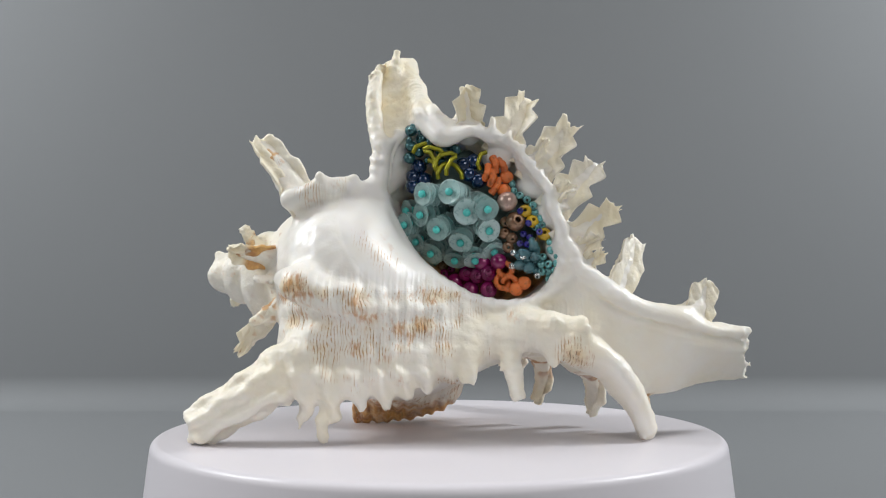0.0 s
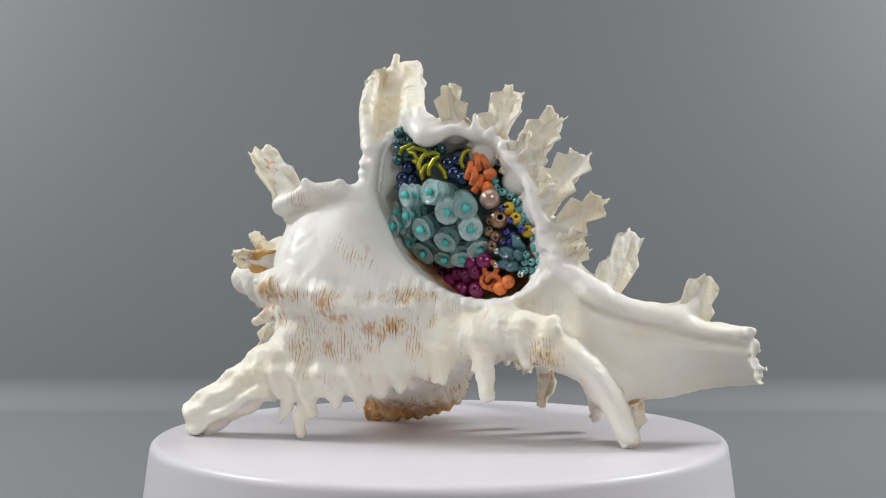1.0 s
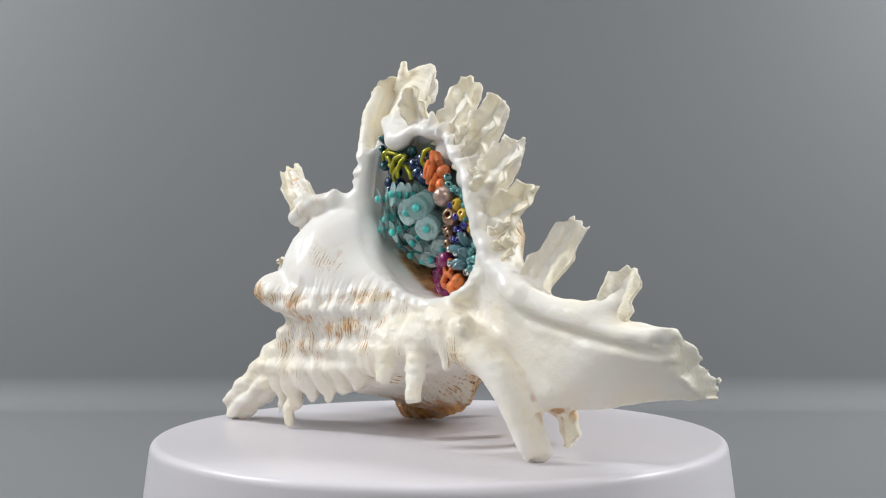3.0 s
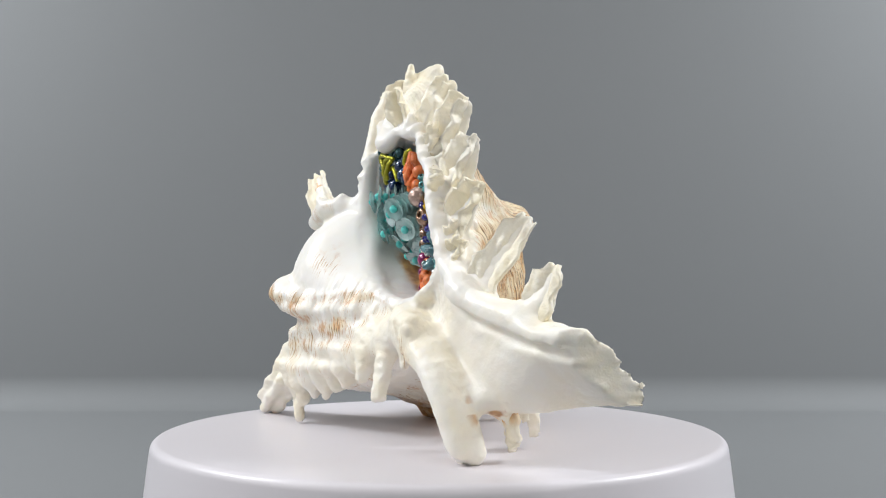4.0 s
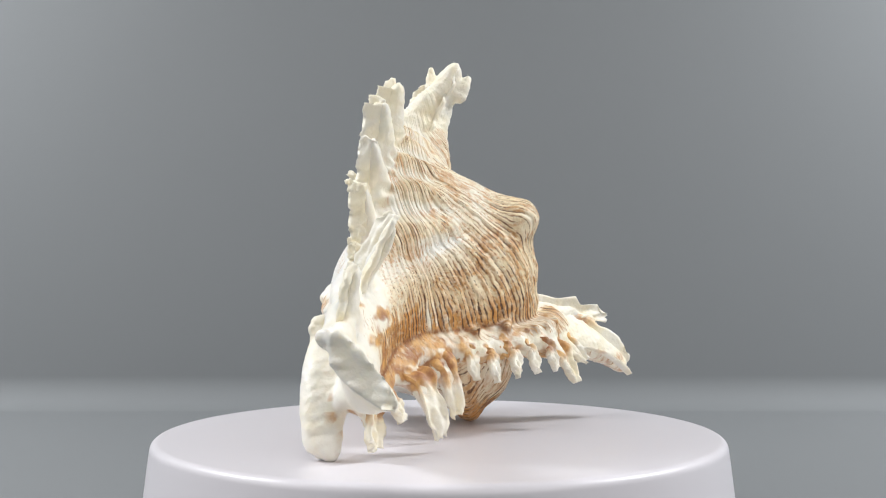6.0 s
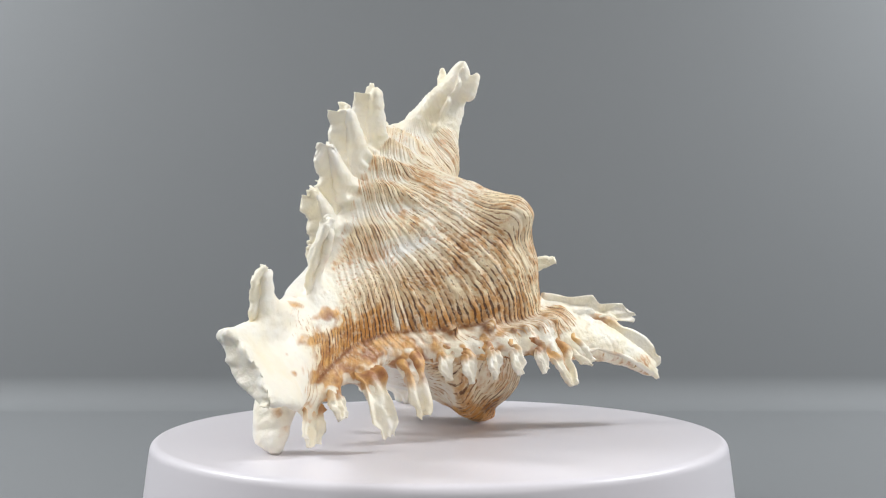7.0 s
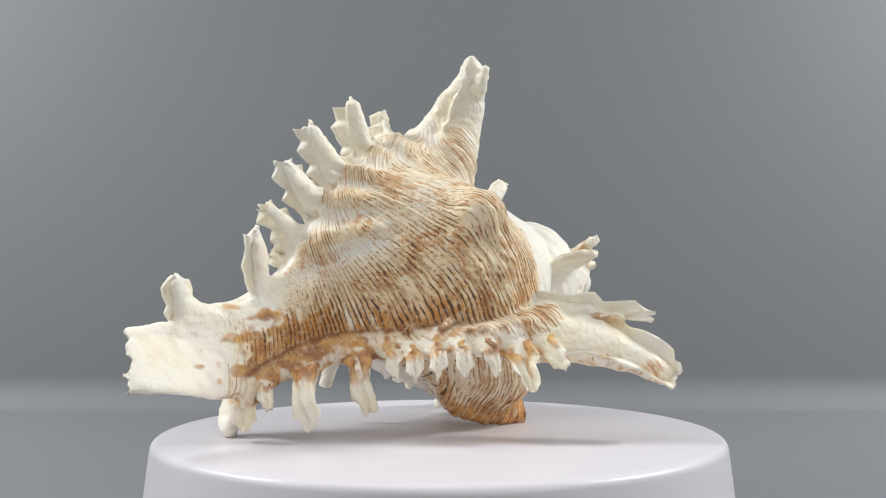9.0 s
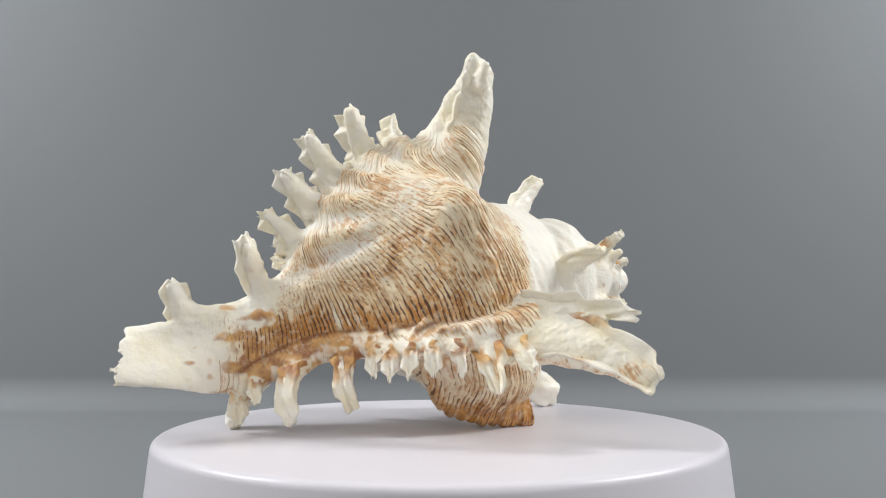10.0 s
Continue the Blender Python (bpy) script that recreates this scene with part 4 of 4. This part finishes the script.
# ---- beads inside the aperture ----
def ball_mesh(name, r, squash=1.0, hole=0.0, n=16):
    """A bead with a hole along its z axis."""
    prof = []
    a0 = math.asin(min(0.9, hole / r)) if hole else 0.0
    for i in range(10):
        a = a0 + (math.pi - 2 * a0) * i / 9
        prof.append((r * math.sin(a), r * squash * math.cos(a)))
    if hole:
        prof = [(hole * 0.9, -prof[0][1] * 0.2), (hole * 0.95, prof[0][1] * 0.8)] + prof + [(hole * 0.95, -prof[0][1] * 0.8), (hole * 0.9, prof[0][1] * 0.2)]
        prof = prof[1:-1] + [prof[1]]
    bm = lathe([(q[0] * MM, q[1] * MM) for q in prof], n)
    me = bpy.data.meshes.new(name)
    bm.to_mesh(me)
    bm.free()
    return me


def put(name, me, material, at, toward=(0, -1, 0), label="", parent=None):
    ob = part_mesh(name, me, material, parent or seashell, label)
    ob.matrix_basis = Matrix.Translation([c * MM for c in at]) @ Vector((0, 0, 1)).rotation_difference(Vector(toward)).to_matrix().to_4x4()
    return ob


def tube_mesh(name, pts, r, rib=0.0, pitch=0.5, n=8):
    """A rod along pts in millimetres, ribbed like a wound wire."""
    nr = 55
    p = spread(pts, nr)
    bm = bmesh.new()
    rings = []
    length = 0.0
    for i, c in enumerate(p):
        t = Vector(p[min(i + 1, nr - 1)] - p[max(i - 1, 0)]).normalized()
        if i:
            length += float(np.linalg.norm(p[i] - p[i - 1]))
        s = t.orthogonal().normalized() if i == 0 else (s - t * s.dot(t)).normalized()
        o = t.cross(s)
        end = min(1.0, (min(i, nr - 1 - i) + 0.8) / 2.8)
        rad = r * end * (1 - (2.2 * rib if i % 3 == 0 else 0))
        rings.append([bm.verts.new((Vector(c) + (s * math.cos(2 * math.pi * k / n) + o * math.sin(2 * math.pi * k / n)) * rad) * MM) for k in range(n)])
    for a, b in zip(rings, rings[1:]):
        for k in range(n):
            bm.faces.new((a[k], a[(k + 1) % n], b[(k + 1) % n], b[k]))
    bm.faces.new(rings[0][::-1])
    bm.faces.new(rings[-1])
    me = bpy.data.meshes.new(name)
    bm.to_mesh(me)
    bm.free()
    return me


TEAL = [(-7.8, -13.5, 80.1), (-7.7, -13.5, 75.9), (-8.1, -13.5, 72.6), (-4.9, -13.5, 77.8), (-5.5, -13.5, 74.5), (-2.3, -15, 76.4), (0.3, -15, 74.5), (2.1, -15, 74.2), (4.2, -15, 74.5), (-3.9, -13, 80.1)]
NAVY = [(-7.1, -12, 67.7), (-4.1, -12, 66.9), (-5.6, -12, 70.6), (6.3, -15.5, 70.3), (7.8, -15.5, 67.8), (10.2, -15.5, 66.2), (9.1, -15.0, 71.3), (-7.1, -12, 65.3)]
ORANGE = [(17.6, -16.5, 66.9), (16.9, -16.5, 63.3), (22.0, -16.0, 39.0), (20.0, -15.5, 37.5)]
SEED_ARC = [(19.0, -16.5, 65.2), (19.4, -16.5, 63.2), (21.0, -16.5, 62.0), (22.9, -16.5, 60.9), (24.4, -16.5, 59.4), (24.9, -16.5, 57.5), (26.4, -16.5, 55.9), (26.7, -16.5, 54.2), (25.1, -16.5, 53.6)]
SEED_BED = [(28.8, -16.5, 49.7), (31.1, -17.5, 47.7), (28.9, -17, 47.5), (30.6, -17.5, 45.9), (26.9, -16.5, 45.8), (28.3, -17, 43.9), (30.3, -17.5, 44.0), (26.5, -16.5, 43.9), (29.9, -17, 42.2), (28.1, -16.5, 41.9), (26.6, -16.5, 41.9), (30.0, -16.5, 40.4), (28.4, -16.5, 40.0)]
YELLOW = [(22.4, -16.5, 57.9), (24.3, -16.5, 55.2), (27.4, -16.5, 51.8)]
COBALT = [(21.0, -17.5, 57.8), (23.1, -17.8, 54.5), (25.9, -17.8, 52.2), (21.9, -16.5, 51.8), (23.5, -16.5, 50.9), (21.0, -16.5, 49.3), (22.8, -16.5, 49.1)]
MAGENTA = [(13.1, -11.0, 41.9), (13.1, -11.0, 37.5), (7.5, -6.5, 42.1), (10.3, -8.7, 41.4), (8.4, -7.2, 37.7), (4.4, -4.0, 40.2), (15.6, -13.3, 44.8), (5.5, -4.9, 37.3), (11.5, -10.4, 44.8)]
MAGENTA_SMALL = [(3.3, -3.5, 43.6), (1.3, -3.5, 42.5), (1.6, -3.5, 41.0), (6.5, -6.0, 44.2), (2.3, -3.5, 38.7), (13.1, -13.2, 41.9), (13.3, -13.2, 37.7), (7.5, -8.6, 42.1), (10.3, -10.8, 41.2)]
CRYSTAL = [(21.8, -16.5, 45.9), (25.4, -16.5, 40.9), (19.2, -16.1, 47.0), (18.9, -15.6, 43.4), (24.5, -16.5, 50.0)]
COIL_BARS = [(12.2, -16.5, 68.1), (14.3, -16.5, 70.1), (16.3, -16.5, 69.6), (13.5, -17.0, 66.4), (14.5, -16.5, 64.5)]
COIL_RINGS = [(17.3, -14.3, 42.6), (16.6, -13.7, 39.5), (18.2, -15.1, 39.0)]
WIRES = [(-4.6, -15, 74.5, 20), (-1.6, -16.5, 73.5, -15), (-2.9, -16.5, 71.6, -60), (-1.6, -16.5, 69.7, -50), (1.8, -17, 71.9, 12), (0.9, -16.5, 68.4, 60), (3.1, -17.5, 69.6, 62), (4.4, -16.5, 68.4, -55), (0.3, -16.5, 70.3, 75), (11.6, -16, 71.3, 70)]
# free ends of the sequin stacks, number of sequins
STACKS = [(-4.6, -19.0, 62.0, 8), (2.4, -20.5, 62.3, 9), (-5.2, -15.8, 56.9, 6), (-0.8, -17.2, 52.8, 8), (5.4, -15.6, 49.5, 8), (12.3, -21.0, 57.6, 9), (12.9, -18.0, 52.4, 8), (14.5, -13.5, 47.2, 6),
          (9.4, -12.8, 45.0, 6), (-9.5, -13.5, 54.5, 5), (-9.0, -12.0, 58.5, 5), (-6.5, -9.0, 50.5, 6), (-2.5, -9.0, 47.2, 6), (4.0, -10.5, 45.2, 6), (-4.5, -4.0, 45.0, 5), (7, -19.5, 57.0, 7)]


def beads():
    r = random.Random(5)

    def aim(s=0.5):
        return (r.uniform(-s, s), -1, r.uniform(-s, s))

    teal = ball_mesh("teal_bead", 1.7, 0.85, 0.5, 12)
    for at in TEAL:
        put("teal_bead", teal, B_TEAL, at, aim(1.2), "dark teal lustre glass bead")
    tiny = ball_mesh("teal_seed_bead", 1.05, 0.8, 0.35, 10)
    for i in range(16):
        put("teal_seed_bead", tiny, B_TEAL, (r.uniform(-9, 3), r.uniform(-15.5, -13), r.uniform(71.5, 81)), aim(1.5))
    navy = ball_mesh("navy_bead", 2.15, 0.95, 0.0, 20)
    for at in NAVY:
        put("navy_bead", navy, B_NAVY, at, aim(), "round glossy navy blue glass bead")
    oval = ball_mesh("orange_bead", 1.9, 0.85, 0.0)
    for at in ORANGE:
        put("orange_bead", oval, B_ORANGE, at, aim(1), "smooth oval coral orange bead")
    seed = ball_mesh("seed_bead", 1.12, 0.78, 0.38, 12)
    for at in SEED_ARC + SEED_BED:
        put("seed_bead", seed, B_SEED, at, aim(1.0), "tiny aqua pearl seed bead")
    yellow = ball_mesh("yellow_bead", 1.75, 0.8, 0.5)
    for at in YELLOW:
        put("yellow_bead", yellow, B_YELLOW, at, aim(0.4), "opaque yellow glass bead")
    cobalt = ball_mesh("cobalt_bead", 0.95, 0.85, 0.3, 12)
    for at in COBALT:
        put("cobalt_bead", cobalt, B_COBALT, at, aim(0.6), "tiny cobalt blue glass bead")
    mag = ball_mesh("magenta_bead", 2.35, 0.95, 0.0, 20)
    for at in MAGENTA:
        put("magenta_bead", mag, B_MAGENTA, at, aim(0.5), "round deep magenta pearl bead")
    mags = ball_mesh("magenta_seed_bead", 1.15, 0.8, 0.4, 12)
    for at in MAGENTA_SMALL:
        put("magenta_seed_bead", mags, B_MAGENTA, at, aim(0.5))
    put("pearl", ball_mesh("pearl", 2.75, 1.0, 0.0, 28), B_PEARL, (17.7, -16.6, 60.4), (0, -1, 0), "large rose pink pearl bead")
    put("pearl", ball_mesh("pearl", 2.65, 0.95, 0.75, 24), B_BRONZE, (19.9, -15.8, 55.2), (0.25, -1, 0.1), "bronze pink pearl bead with an open hole")
    bronze = ball_mesh("bronze_bead", 1.6, 0.9, 0.4)
    for at in ((17.4, -14.5, 55.2), (18.9, -15.4, 50.8), (18.0, -15, 48.5), (17.2, -14.5, 52.2), (1.0, -1.0, 44.5), (-1.0, -1, 42.5)):
        put("bronze_bead", bronze, B_BRONZE, at, aim())
    # coiled orange rods and rings
    for i, at in enumerate(COIL_BARS):
        a = math.radians((72, 100, 118, 80, 62)[i])
        d = np.array((math.cos(a), 0, math.sin(a))) * 2.3
        b = np.array((0, -1.0, 0)) + np.array((math.sin(a), 0, -math.cos(a))) * 0.5
        c = np.array(at)
        put("orange_coil", tube_mesh("orange_coil", [c - d, c + b, c + d], 1.05, 0.13, n=9), B_ORANGE, (0, 0, 0), (0, 0, 1), "short ribbed orange coil bead")
    for at in COIL_RINGS:
        c, t = np.array(at), r.uniform(0, 6)
        ring = [c + 1.75 * np.array((math.cos(t + s), 0.35 * math.sin(s * 1.0 + 1), math.sin(t + s))) for s in np.linspace(0, 5.9, 14)]
        put("orange_coil", tube_mesh("orange_coil", ring, 0.8, 0.14), B_ORANGE, (0, 0, 0), (0, 0, 1), "ribbed orange coil bent to a ring")
    # bent pieces of olive wire
    for wx, wy, wz, ang in WIRES:
        a, c = math.radians(ang), np.array((wx, wy, wz))
        d = np.array((math.cos(a), 0, math.sin(a))) * r.uniform(2.4, 3.0)
        s = np.array((-math.sin(a), -0.6, math.cos(a))) * r.uniform(0.5, 1.3)
        put("wire_loop", tube_mesh("wire_loop", [c - d, c - 0.5 * d + s, c + 0.5 * d + s, c + d], 0.62, 0.05), B_OLIVE, (0, 0, 0), (0, 0, 1), "bent piece of olive gold wire")
    # pale crystals with silver seed beads on their tips
    drop = []
    for i in range(9):
        t = i / 8
        drop.append((MM * 1.6 * math.sin(math.pi * (0.06 + 0.88 * t)) ** 0.8, MM * (-3 + 6 * t)))
    bm = lathe([(0, -3 * MM)] + drop + [(0, 3 * MM)], 8)
    crystal = bpy.data.meshes.new("crystal")
    bm.to_mesh(crystal)
    bm.free()
    tip = ball_mesh("silver_bead", 0.95, 0.75, 0.42, 14)
    root = Vector((26, -11, 44.5))
    for at in CRYSTAL:
        d = (Vector(at) - root).normalized()
        put("crystal", crystal, B_DROP, Vector(at) - d * 3.2, d, "pale blue translucent crystal drop")
        put("silver_bead", tip, B_SILVER, at, d, "tiny silver lined glass bead")
    for dx, dz in ((0.5, 3.5), (-1.5, 1.2), (1.0, 0.4), (-0.5, -2.2)):
        at = Vector((24 + dx, -15.5, 45.2 + dz))
        put("crystal", crystal, B_DROP, at, (at - root), "pale blue translucent crystal drop")
    # stacks of clear sequins with turquoise beads between
    prof = []
    for rad, h in ((0.55, 0.12), (1.6, 0.02), (2.9, 0.30), (3.45, 0.62)):
        prof.append((rad * MM, h * MM))
    prof += [(3.5 * MM, 0.70 * MM), (3.42 * MM, 0.74 * MM), (2.85 * MM, 0.42 * MM), (1.6 * MM, 0.14 * MM), (0.55 * MM, 0.24 * MM), (0.55 * MM, 0.12 * MM)]
    bm = lathe(prof, 24)
    disc = bpy.data.meshes.new("sequin")
    bm.to_mesh(disc)
    bm.free()
    turq = ball_mesh("turquoise_bead", 1.05, 0.85, 0.0, 12)
    for sx, sy, sz, count in STACKS:
        base = Vector((0.15 * sx + 7.0, sy + 11.0, 0.38 * sz + 39.5))
        tip_at = Vector((sx, sy, sz))
        d = (tip_at - base).normalized()
        d = (d + Vector((r.uniform(-0.08, 0.08), 0, r.uniform(-0.08, 0.08)))).normalized()
        stem = part("sequin_stack", lathe([(0, -0.0165), (0.0003, -0.0165), (0.0003, 0), (0, 0)], 8), B_TURQ, seashell, "stack of clear iridescent sequins on a turquoise beaded stem")
        stem.matrix_basis = Matrix.Translation(tip_at * MM) @ d.to_track_quat("Z", "Y").to_matrix().to_4x4()
        k = r.uniform(0.86, 1.0)
        for i in range(count):
            s = part_mesh("sequin", disc, B_SEQUIN, stem)
            s.matrix_basis = Matrix.LocRotScale((0, 0, (-0.9 - 2.0 * i) * MM), Euler((r.uniform(-0.12, 0.12), r.uniform(-0.12, 0.12), 0)), (k, k, 1))
            b = part_mesh("turquoise_bead", turq, B_TURQ, stem)
            b.matrix_basis = Matrix.Translation((0, 0, (0.1 - 2.0 * i) * MM))
    # dark bed under the beads
    bm = bmesh.new()
    bmesh.ops.create_icosphere(bm, subdivisions=4, radius=1)
    for vert in bm.verts:
        c = vert.co
        w = 1 + 0.06 * math.sin(9 * c.x + 4 * c.z) * math.sin(7 * c.y + 2)
        u, t = c.x * 18 * w, c.z * 11 * w
        vert.co = Vector((12.5 + 0.66 * u + 0.75 * t, -6.5 + 6.0 * c.y * w, 60.5 - 0.75 * u + 0.66 * t)) * MM
    part("bead_bed", bm, B_BED, seashell, "dark felt bed that carries the beads")


beads()


def motions():
    rows = [(t, pose(0, 0, 0, 0, 0, a)) for t, a in TURN]
    walk(turntable_root, rows)
    walk(seashell, rows)


motions()
